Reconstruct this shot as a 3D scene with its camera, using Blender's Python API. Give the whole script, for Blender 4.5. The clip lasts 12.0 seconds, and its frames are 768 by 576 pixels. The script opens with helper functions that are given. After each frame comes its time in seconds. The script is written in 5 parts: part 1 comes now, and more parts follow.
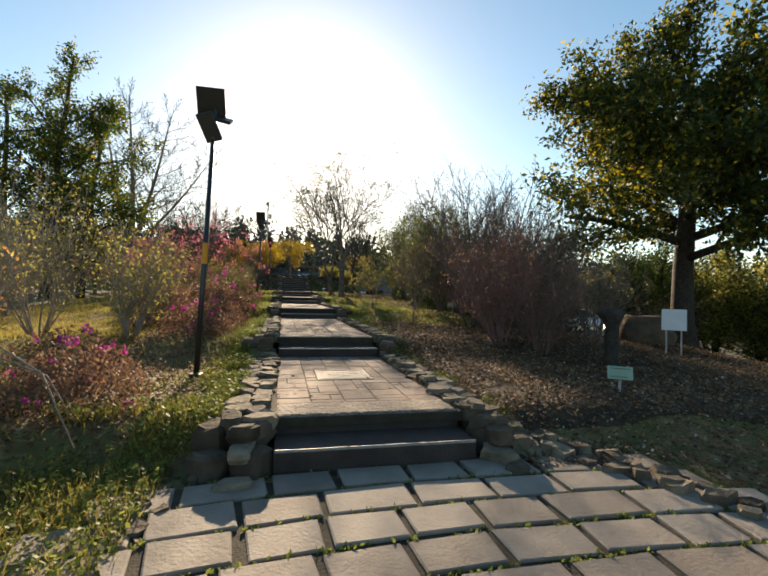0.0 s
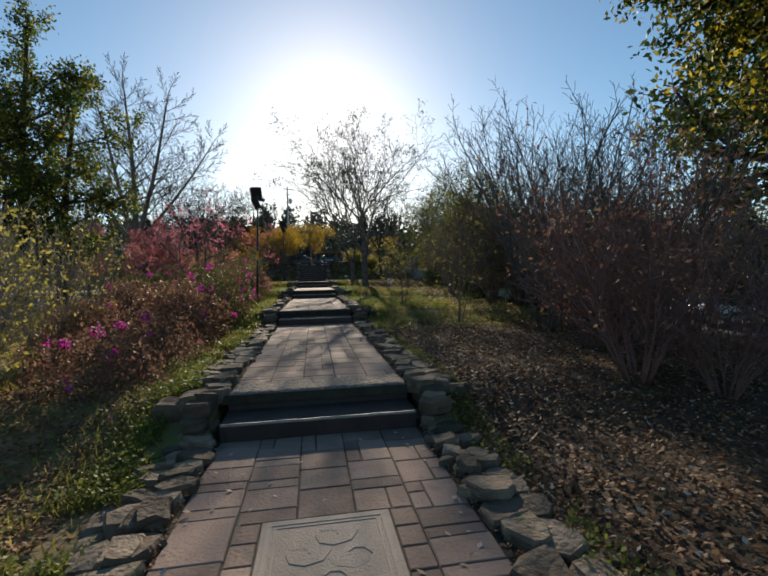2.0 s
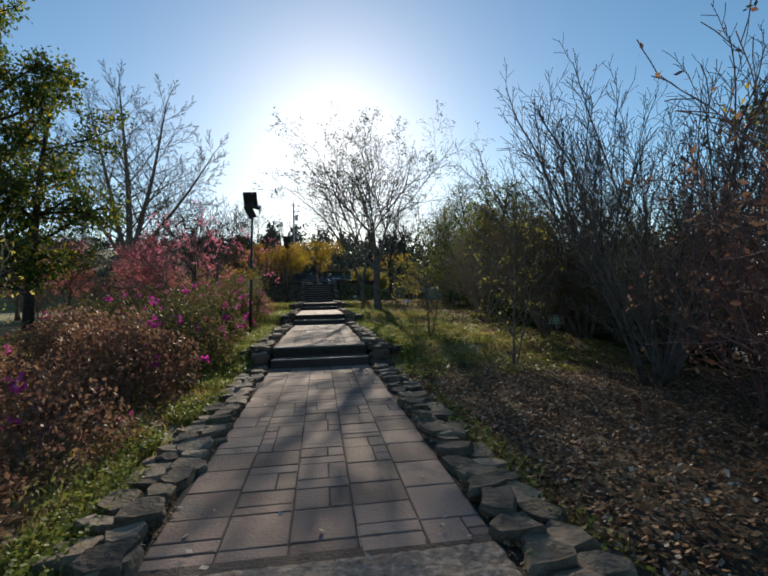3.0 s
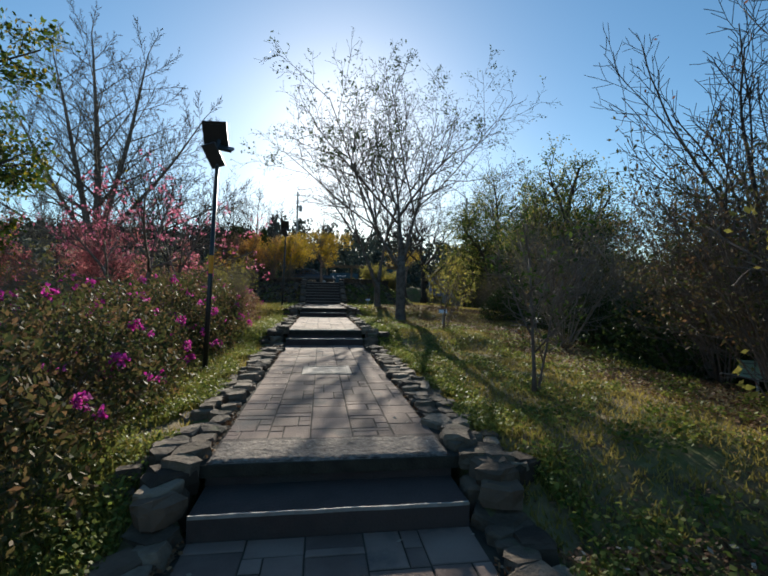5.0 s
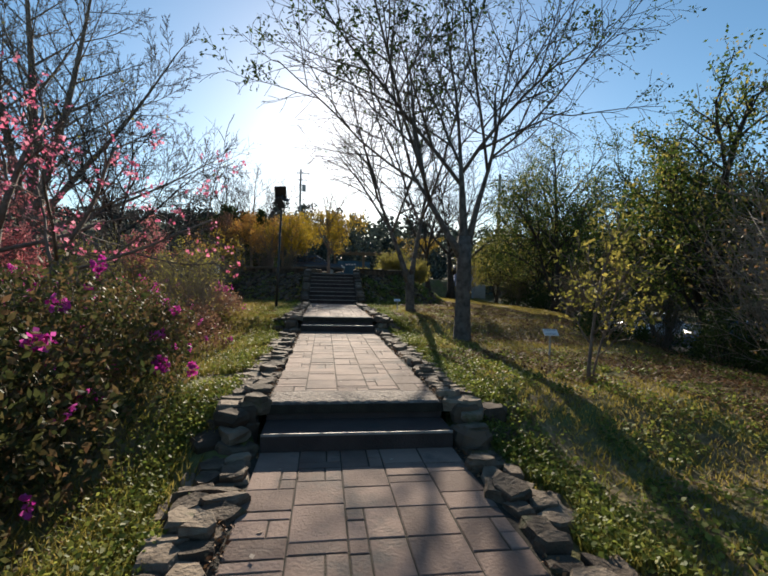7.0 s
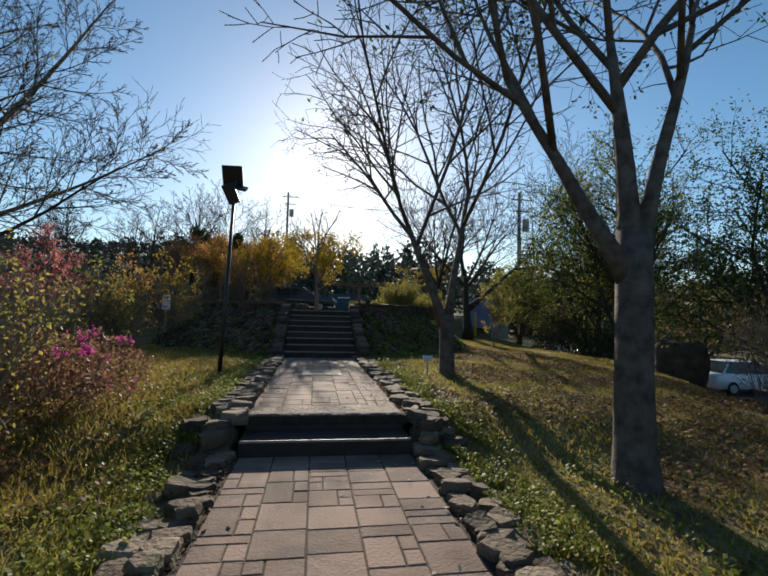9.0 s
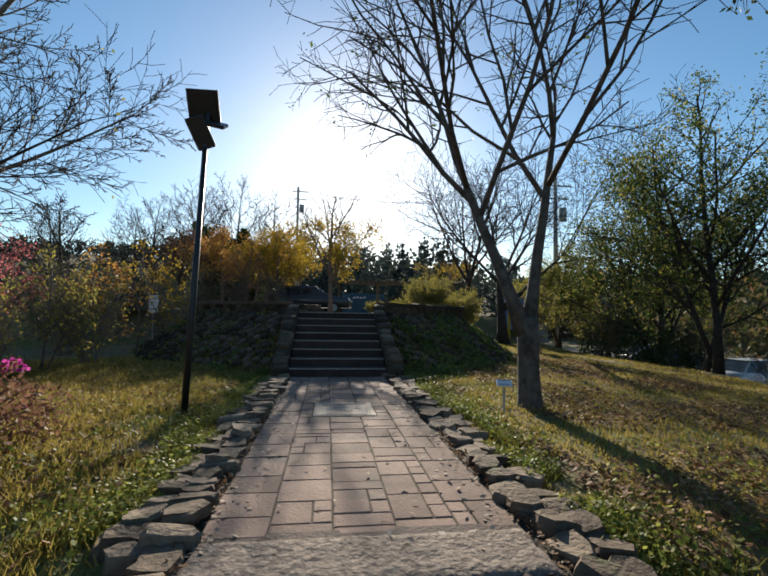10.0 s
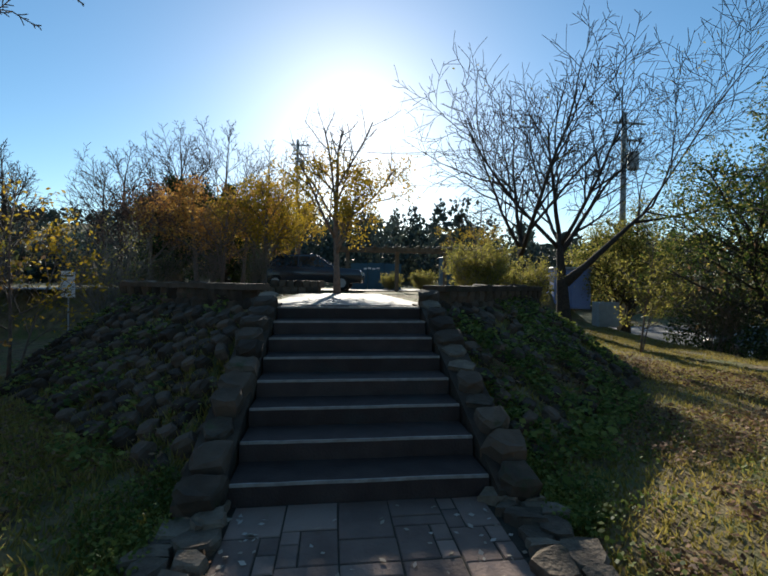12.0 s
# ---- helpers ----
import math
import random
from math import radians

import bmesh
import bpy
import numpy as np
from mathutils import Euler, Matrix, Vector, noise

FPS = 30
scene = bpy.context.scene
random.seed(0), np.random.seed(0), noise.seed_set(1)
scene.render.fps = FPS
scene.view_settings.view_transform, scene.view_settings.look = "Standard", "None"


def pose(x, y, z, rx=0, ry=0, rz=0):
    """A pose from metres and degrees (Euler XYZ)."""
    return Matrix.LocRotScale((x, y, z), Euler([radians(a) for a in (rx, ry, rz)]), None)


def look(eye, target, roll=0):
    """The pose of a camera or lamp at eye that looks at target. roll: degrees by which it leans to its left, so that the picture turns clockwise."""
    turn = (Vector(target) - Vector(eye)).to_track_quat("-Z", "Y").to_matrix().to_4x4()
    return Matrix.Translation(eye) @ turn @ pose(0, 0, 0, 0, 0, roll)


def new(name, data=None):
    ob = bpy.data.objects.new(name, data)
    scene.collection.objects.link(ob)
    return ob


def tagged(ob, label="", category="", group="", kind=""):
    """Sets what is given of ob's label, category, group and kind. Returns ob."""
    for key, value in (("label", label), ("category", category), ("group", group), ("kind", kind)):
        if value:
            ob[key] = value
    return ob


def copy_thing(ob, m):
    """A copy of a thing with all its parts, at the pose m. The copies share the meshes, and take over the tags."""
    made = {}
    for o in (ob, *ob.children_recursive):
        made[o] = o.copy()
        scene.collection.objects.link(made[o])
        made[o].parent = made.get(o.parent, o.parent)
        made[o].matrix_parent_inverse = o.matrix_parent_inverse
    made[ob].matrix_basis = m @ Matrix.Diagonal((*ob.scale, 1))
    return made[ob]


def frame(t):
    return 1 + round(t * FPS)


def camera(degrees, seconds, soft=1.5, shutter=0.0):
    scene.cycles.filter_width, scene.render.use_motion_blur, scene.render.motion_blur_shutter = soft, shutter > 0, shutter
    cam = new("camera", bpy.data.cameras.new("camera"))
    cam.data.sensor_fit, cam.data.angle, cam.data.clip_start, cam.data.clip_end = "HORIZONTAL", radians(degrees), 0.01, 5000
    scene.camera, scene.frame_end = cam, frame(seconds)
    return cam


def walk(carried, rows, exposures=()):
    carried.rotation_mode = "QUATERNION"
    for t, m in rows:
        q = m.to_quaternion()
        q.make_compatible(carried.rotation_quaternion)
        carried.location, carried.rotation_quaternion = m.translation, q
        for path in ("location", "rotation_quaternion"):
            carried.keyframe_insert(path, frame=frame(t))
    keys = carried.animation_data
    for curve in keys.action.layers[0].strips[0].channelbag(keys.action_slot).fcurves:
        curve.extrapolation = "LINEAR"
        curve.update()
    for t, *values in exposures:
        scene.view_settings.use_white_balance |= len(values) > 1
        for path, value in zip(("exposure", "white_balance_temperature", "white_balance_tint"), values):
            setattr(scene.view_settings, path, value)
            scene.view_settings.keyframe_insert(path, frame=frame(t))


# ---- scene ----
cam = camera(83.2, 12.0, soft=1.85)
PATH = [
    (0, (-0.844, 0.0, 1.413), (-0.388, 1.947, 1.451), 1.5),
    (0.5, (-0.385, 0.787, 1.435), (-0.131, 2.77, 1.415), 0.8),
    (1, (-0.094, 1.686, 1.529), (0.107, 3.675, 1.482), 0.8),
    (1.5, (-0.022, 2.724, 1.566), (0.195, 4.711, 1.499), 0.3),
    (2, (-0.043, 3.825, 1.71), (0.281, 5.799, 1.661), -1.4),
    (2.5, (-0.084, 5.065, 1.771), (0.207, 7.044, 1.74), -2.2),
    (3, (0.005, 6.475, 1.867), (0.301, 8.452, 1.902), -1.4),
    (3.2, (0.056, 6.99, 1.833), (0.361, 8.966, 1.894), -1.1),
    (4.8, (-0.087, 10.912, 2.084), (0.204, 12.89, 2.12), -0.4),
    (5, (-0.111, 11.633, 2.114), (0.177, 13.612, 2.145), 1.0),
    (5.5, (-0.132, 13.117, 2.196), (0.157, 15.096, 2.211), 1.2),
    (6, (-0.129, 14.686, 2.268), (0.15, 16.665, 2.214), 0.8),
    (6.5, (-0.243, 16.21, 2.455), (0.019, 18.192, 2.398), 1.1),
    (7, (-0.35, 17.743, 2.45), (-0.076, 19.724, 2.424), 1.5),
    (7.2, (-0.34, 18.324, 2.478), (-0.047, 20.303, 2.476), 1.5),
    (8.8, (-0.134, 22.94, 2.64), (0.203, 24.909, 2.747), 1.5),
    (9, (-0.175, 23.572, 2.672), (0.137, 25.543, 2.801), 1.5),
    (9.5, (-0.194, 25.122, 2.677), (0.068, 27.098, 2.842), 1.0),
    (10, (-0.24, 26.589, 2.711), (0.019, 28.568, 2.842), 1.0),
    (10.5, (-0.238, 27.89, 2.816), (0.033, 29.871, 2.867), 0.6),
    (11, (-0.189, 29.002, 3.047), (0.091, 30.981, 2.989), 1.2),
    (11.5, (-0.167, 30.481, 3.059), (0.079, 32.464, 2.987), 0.6),
    (12, (-0.226, 31.903, 3.095), (0.009, 33.889, 3.077), 0.7),
]
walk(cam, [(t, look(eye, target, roll)) for t, eye, target, roll in PATH],
     [(0, 1.32, 8500, 12), (0.7, 1.0, 7900, 11), (1.5, 0.7, 7250, 11), (2.5, 0.64, 6950, 10), (3.2, 0.65, 6700, 8), (4.8, 0.68, 6350, 6), (6, 0.62, 6400, 8), (7.2, 0.82, 6800, 10), (8.8, 0.48, 6600, 9), (9.5, 0.9, 6750, 10), (10.2, 0.76, 6650, 9), (11, 0.86, 6600, 10), (11.5, 0.92, 6450, 9), (12, 0.74, 6250, 6)])

# ---------------------------------------------------------------- world, sun
SUN_AZ, SUN_EL = 2.7, 20.8
world = bpy.data.worlds.new("world")
scene.world = world
world.use_nodes = True
sky = world.node_tree.nodes.new("ShaderNodeTexSky")
sky.sky_type = 'NISHITA'
sky.sun_disc = False
sky.sun_elevation, sky.sun_rotation = radians(SUN_EL), radians(SUN_AZ)
sky.air_density, sky.dust_density, sky.ozone_density = 1.0, 0.34, 2.6
tone = world.node_tree.nodes.new("ShaderNodeHueSaturation")
tone.inputs["Hue"].default_value, tone.inputs["Saturation"].default_value = 0.493, 1.16
world.node_tree.links.new(sky.outputs[0], tone.inputs["Color"])
world.node_tree.links.new(tone.outputs[0], world.node_tree.nodes["Background"].inputs[0])
world.node_tree.nodes["Background"].inputs[1].default_value = 0.09
sun_data = bpy.data.lights.new("sun", 'SUN')
sun_data.energy, sun_data.angle, sun_data.color = 5.0, radians(0.55), (1.0, 0.9, 0.76)
sun = new("sun", sun_data)
sx, sy, sz = math.sin(radians(SUN_AZ)) * math.cos(radians(SUN_EL)), math.cos(radians(SUN_AZ)) * math.cos(radians(SUN_EL)), math.sin(radians(SUN_EL))
sun.matrix_world = look((60 * sx, 60 * sy, 60 * sz), (0, 0, 0))
tagged(sun, "low winter sun", "sun")
rng = random.Random(7)
U = rng.uniform


# ---------------------------------------------------------------- materials
def mat(name, cols, scale=3.0, rough=0.85, bump=0.25, bscale=60.0, vary="", spread=0.3, spec=0.3, thin=0.0, metal=0.0, stain=None, stain_scale=1.2, stain_at=0.55):
    """cols: colours of a ramp, mixed by noise at two scales; vary: 'object' or 'island' shifts it piece by piece; thin: share of light let through."""
    m = bpy.data.materials.new(name)
    m.use_nodes = True
    nt = m.node_tree
    N, Lk = nt.nodes, nt.links.new
    bs = N["Principled BSDF"]
    geo = N.new("ShaderNodeNewGeometry")
    n1 = N.new("ShaderNodeTexNoise")
    n1.inputs["Scale"].default_value, n1.inputs["Detail"].default_value = scale, 6
    Lk(geo.outputs["Position"], n1.inputs["Vector"])
    fac = n1.outputs["Fac"]
    if vary:
        mx = N.new("ShaderNodeMath")
        mx.operation = 'MULTIPLY_ADD'
        if vary == "object":
            src = N.new("ShaderNodeObjectInfo").outputs["Random"]
        else:
            src = geo.outputs["Random Per Island"]
        sub = N.new("ShaderNodeMath")
        sub.operation = 'SUBTRACT'
        Lk(src, sub.inputs[0])
        sub.inputs[1].default_value = 0.5
        Lk(sub.outputs[0], mx.inputs[0])
        mx.inputs[1].default_value = spread * 2
        Lk(fac, mx.inputs[2])
        fac = mx.outputs[0]
    ramp = N.new("ShaderNodeValToRGB")
    Lk(fac, ramp.inputs[0])
    el = ramp.color_ramp.elements
    lo, hi = (0.3, 0.7) if not vary else (0.5 - spread, 0.5 + spread)
    for i, c in enumerate(cols):
        p = lo + (hi - lo) * i / max(1, len(cols) - 1)
        if i < 2:
            el[i].position, el[i].color = p, (*c, 1)
        else:
            el.new(p).color = (*c, 1)
    col = ramp.outputs[0]
    if stain:
        n2 = N.new("ShaderNodeTexNoise")
        n2.inputs["Scale"].default_value, n2.inputs["Detail"].default_value, n2.inputs["Roughness"].default_value = stain_scale, 8, 0.65
        Lk(geo.outputs["Position"], n2.inputs["Vector"])
        r2 = N.new("ShaderNodeValToRGB")
        r2.color_ramp.elements[0].position, r2.color_ramp.elements[1].position = stain_at, stain_at + 0.14
        Lk(n2.outputs["Fac"], r2.inputs[0])
        mixc = N.new("ShaderNodeMix")
        mixc.data_type = 'RGBA'
        Lk(r2.outputs[0], mixc.inputs[0])
        Lk(col, mixc.inputs[6])
        mixc.inputs[7].default_value = (*stain, 1)
        col = mixc.outputs[2]
    Lk(col, bs.inputs["Base Color"])
    bs.inputs["Roughness"].default_value = rough
    bs.inputs["Specular IOR Level"].default_value = spec
    bs.inputs["Metallic"].default_value = metal
    if bump:
        nb = N.new("ShaderNodeTexNoise")
        nb.inputs["Scale"].default_value, nb.inputs["Detail"].default_value = bscale, 5
        Lk(geo.outputs["Position"], nb.inputs["Vector"])
        bp = N.new("ShaderNodeBump")
        bp.inputs["Strength"].default_value, bp.inputs["Distance"].default_value = bump, 0.02
        Lk(nb.outputs["Fac"], bp.inputs["Height"])
        Lk(bp.outputs[0], bs.inputs["Normal"])
    if thin:
        tr = N.new("ShaderNodeBsdfTranslucent")
        Lk(col, tr.inputs[0])
        mixs = N.new("ShaderNodeMixShader")
        mixs.inputs[0].default_value = thin
        Lk(bs.outputs[0], mixs.inputs[1])
        Lk(tr.outputs[0], mixs.inputs[2])
        Lk(mixs.outputs[0], N["Material Output"].inputs[0])
    return m


def leafmat(name, cols, thin=0.5, rough=0.62):
    return mat(name, cols, scale=1.5, rough=rough, bump=0, vary="island", spread=0.34, spec=0.18, thin=thin)


M_tile = mat("paving_stone", [(0.138, 0.094, 0.076), (0.215, 0.149, 0.119), (0.285, 0.199, 0.158)], 3, 0.86, 0.35, 45, "object", 0.28, 0.22, stain=(0.11, 0.095, 0.085), stain_scale=1.7, stain_at=0.56)
M_slab = mat("medallion_stone", [(0.19, 0.155, 0.125), (0.26, 0.215, 0.178)], 5, 0.75, 0.3, 70, stain=(0.24, 0.21, 0.18), spec=0.3)
M_slab_line = mat("medallion_relief", [(0.24, 0.2, 0.165), (0.29, 0.25, 0.21)], 6, 0.8, 0.2, 80)
M_joint = mat("joint_soil", [(0.03, 0.024, 0.018), (0.06, 0.05, 0.035)], 8, 0.95, 0.5, 60)
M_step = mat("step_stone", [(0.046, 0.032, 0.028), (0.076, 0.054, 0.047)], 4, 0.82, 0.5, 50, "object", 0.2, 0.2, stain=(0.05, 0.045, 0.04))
M_cobble = mat("pebbled_band", [(0.1, 0.078, 0.064), (0.17, 0.135, 0.11), (0.27, 0.22, 0.18)], 28, 0.85, 1.0, 26, spec=0.25)
M_rock = mat("edging_rock", [(0.075, 0.055, 0.039), (0.145, 0.108, 0.076), (0.25, 0.192, 0.137)], 7, 0.88, 0.9, 30, "object", 0.3, 0.25, stain=(0.075, 0.085, 0.035), stain_scale=4, stain_at=0.58)
M_boulder = mat("dark_boulder", [(0.048, 0.034, 0.0246), (0.09, 0.064, 0.0451), (0.144, 0.1, 0.0697)], 4, 0.9, 0.8, 15, "object", 0.28, 0.2, stain=(0.04, 0.055, 0.02), stain_scale=3, stain_at=0.6)
M_flag = mat("flagstone", [(0.171, 0.14, 0.117), (0.225, 0.189, 0.158), (0.27, 0.23, 0.194)], 4, 0.8, 0.35, 40, "object", 0.25, 0.25, stain=(0.2, 0.17, 0.14))
M_ground = mat("soil_and_turf", [(0.085, 0.062, 0.036), (0.17, 0.126, 0.06), (0.26, 0.19, 0.095)], 5.0, 0.95, 1.0, 24, stain=(0.12, 0.13, 0.04), stain_scale=1.3, stain_at=0.46)
M_plaza = mat("plaza_paving", [(0.23, 0.2, 0.175), (0.33, 0.295, 0.26)], 2, 0.75, 0.4, 40, "object", 0.25, 0.25, stain=(0.16, 0.14, 0.12))
M_road = mat("asphalt", [(0.045, 0.045, 0.047), (0.07, 0.07, 0.07)], 4, 0.85, 0.4, 90)
M_bark = mat("grey_bark", [(0.085, 0.07, 0.06), (0.16, 0.135, 0.115), (0.2, 0.18, 0.155)], 9, 0.9, 0.8, 40)
M_bark_m = mat("brown_grey_bark", [(0.055, 0.045, 0.038), (0.11, 0.092, 0.08), (0.15, 0.13, 0.11)], 9, 0.9, 0.8, 40)
M_bark_d = mat("dark_bark", [(0.03, 0.025, 0.022), (0.07, 0.055, 0.045)], 12, 0.9, 0.8, 40)
M_twig = mat("brown_twig", [(0.108, 0.081, 0.0672), (0.203, 0.149, 0.119)], 10, 0.85, 0.3, 60)
M_twig_red = mat("reddish_twig", [(0.13, 0.075, 0.066), (0.24, 0.13, 0.115)], 10, 0.8, 0.2, 60)
M_twig_pale = mat("pale_twig", [(0.17, 0.14, 0.11), (0.27, 0.22, 0.18)], 10, 0.85, 0.2, 60)
L_green = leafmat("leaf_green", [(0.03, 0.055, 0.012), (0.06, 0.1, 0.02), (0.11, 0.15, 0.03)])
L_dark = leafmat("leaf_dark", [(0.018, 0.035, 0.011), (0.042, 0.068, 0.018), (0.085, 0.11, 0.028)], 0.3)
# lit copy of the evergreen leaf: sunlight put into the colour
L_gold = leafmat("leaf_sunlit_gold", [(0.065, 0.078, 0.0132), (0.208, 0.169, 0.0165), (0.468, 0.351, 0.033)], 0.5)
L_yellow = leafmat("leaf_yellow", [(0.2, 0.15, 0.02), (0.38, 0.27, 0.03), (0.47, 0.29, 0.03)], 0.55)
L_ygreen = leafmat("leaf_yellow_green", [(0.135, 0.142, 0.0325), (0.284, 0.257, 0.0585), (0.446, 0.365, 0.091)], 0.55)
L_orange = leafmat("leaf_orange", [(0.286, 0.125, 0.036), (0.468, 0.237, 0.06), (0.52, 0.338, 0.084)], 0.55)
L_red = leafmat("leaf_red", [(0.36, 0.09, 0.1), (0.55, 0.17, 0.19), (0.62, 0.28, 0.25)], 0.55)
L_pink = leafmat("blossom_pink", [(0.55, 0.1, 0.18), (0.72, 0.18, 0.3), (0.78, 0.33, 0.42)], 0.55)
L_magenta = leafmat("azalea_flower", [(0.42, 0.03, 0.26), (0.58, 0.05, 0.36), (0.62, 0.12, 0.42)], 0.45)
L_azalea = leafmat("azalea_leaf", [(0.045, 0.062, 0.022), (0.1, 0.1, 0.034), (0.21, 0.12, 0.062)], 0.35)
L_bronze = leafmat("bronze_leaf", [(0.121, 0.065, 0.0455), (0.216, 0.111, 0.078), (0.297, 0.182, 0.104)], 0.35)
L_litter = leafmat("fallen_leaf", [(0.075, 0.038, 0.022), (0.18, 0.09, 0.042), (0.32, 0.19, 0.095)], 0.2, 0.7)
L_dust = leafmat("pale_fallen_leaf", [(0.22, 0.17, 0.12), (0.36, 0.29, 0.22), (0.5, 0.43, 0.36)], 0.15, 0.75)
L_grass = leafmat("grass_blade", [(0.09, 0.105, 0.022), (0.19, 0.19, 0.038), (0.33, 0.28, 0.075)], 0.45)
L_lawn = leafmat("dry_lawn_blade", [(0.19, 0.165, 0.036), (0.31, 0.25, 0.062), (0.4, 0.31, 0.095)], 0.45)
L_ivy = leafmat("ivy_leaf", [(0.065, 0.105, 0.02), (0.165, 0.2, 0.042), (0.31, 0.32, 0.075)], 0.5, 0.55)
# distance haze is put into the leaf colour as a bluish tint
L_wood = leafmat("hazed_far_foliage", [(0.025, 0.036, 0.034), (0.042, 0.056, 0.048), (0.065, 0.078, 0.058)], 0.2)
M_black = mat("black_paint", [(0.012, 0.013, 0.014), (0.02, 0.021, 0.022)], 6, 0.4, 0.1, 80, spec=0.5)
M_panel = mat("solar_cell", [(0.01, 0.012, 0.025), (0.015, 0.018, 0.035)], 8, 0.15, 0, spec=0.6)
M_grey = mat("grey_metal", [(0.3, 0.3, 0.3), (0.38, 0.38, 0.37)], 6, 0.5, 0.1, 60, spec=0.5)
M_orange = mat("orange_sticker", [(0.6, 0.24, 0.02), (0.7, 0.3, 0.03)], 6, 0.5, 0)
M_white = mat("white_board", [(0.68, 0.66, 0.66), (0.78, 0.76, 0.76)], 4, 0.5, 0.05, 40)
M_greenb = mat("pale_green_plate", [(0.22, 0.33, 0.24), (0.28, 0.4, 0.3)], 4, 0.4, 0.05, 40)
M_ink = mat("sign_ink", [(0.1, 0.11, 0.1), (0.16, 0.16, 0.16)], 9, 0.6, 0)
M_concrete = mat("concrete", [(0.27, 0.26, 0.24), (0.36, 0.35, 0.32)], 3, 0.85, 0.3, 40, stain=(0.2, 0.19, 0.17))
M_timber = mat("weathered_timber", [(0.1, 0.075, 0.05), (0.17, 0.13, 0.09)], 5, 0.8, 0.5, 30)
M_blue = mat("blue_sheet", [(0.02, 0.065, 0.1), (0.03, 0.09, 0.13)], 2, 0.5, 0.2, 8)
M_blue2 = mat("pale_blue_booth", [(0.17, 0.22, 0.42), (0.22, 0.28, 0.5)], 2, 0.5, 0.1, 20)
M_yellowp = mat("yellow_paint", [(0.62, 0.4, 0.02), (0.7, 0.47, 0.03)], 4, 0.5, 0.1, 40)
M_rubber = mat("tyre_rubber", [(0.015, 0.015, 0.015), (0.025, 0.025, 0.025)], 8, 0.8, 0.2, 60)
M_glass = mat("car_glass", [(0.012, 0.016, 0.018), (0.02, 0.026, 0.03)], 4, 0.05, 0, spec=0.7)
M_cars = [mat("car_paint_" + n, [c, tuple(min(1, v * 1.1) for v in c)], 2, 0.25, 0, spec=0.6) for n, c in (("white", (0.72, 0.73, 0.74)), ("silver", (0.42, 0.44, 0.46)), ("dark", (0.03, 0.035, 0.045)), ("blue", (0.04, 0.12, 0.35)))]
M_lampglass = mat("headlight_glass", [(0.5, 0.5, 0.5), (0.6, 0.6, 0.6)], 4, 0.1, 0, spec=0.6)
# pale colour paints the low sun's glint along the worn step edges
M_nose = mat("worn_glint_nosing", [(0.2, 0.18, 0.16), (0.34, 0.31, 0.28)], 14, 0.55, 0.3, 60, spec=0.4)
M_soil = mat("leafy_soil", [(0.03, 0.022, 0.016), (0.06, 0.043, 0.028), (0.1, 0.07, 0.045)], 5, 0.95, 1.0, 35)
M_hill = mat("wooded_slope", [(0.02, 0.028, 0.016), (0.045, 0.05, 0.025)], 0.15, 0.95, 0.6, 1.0)


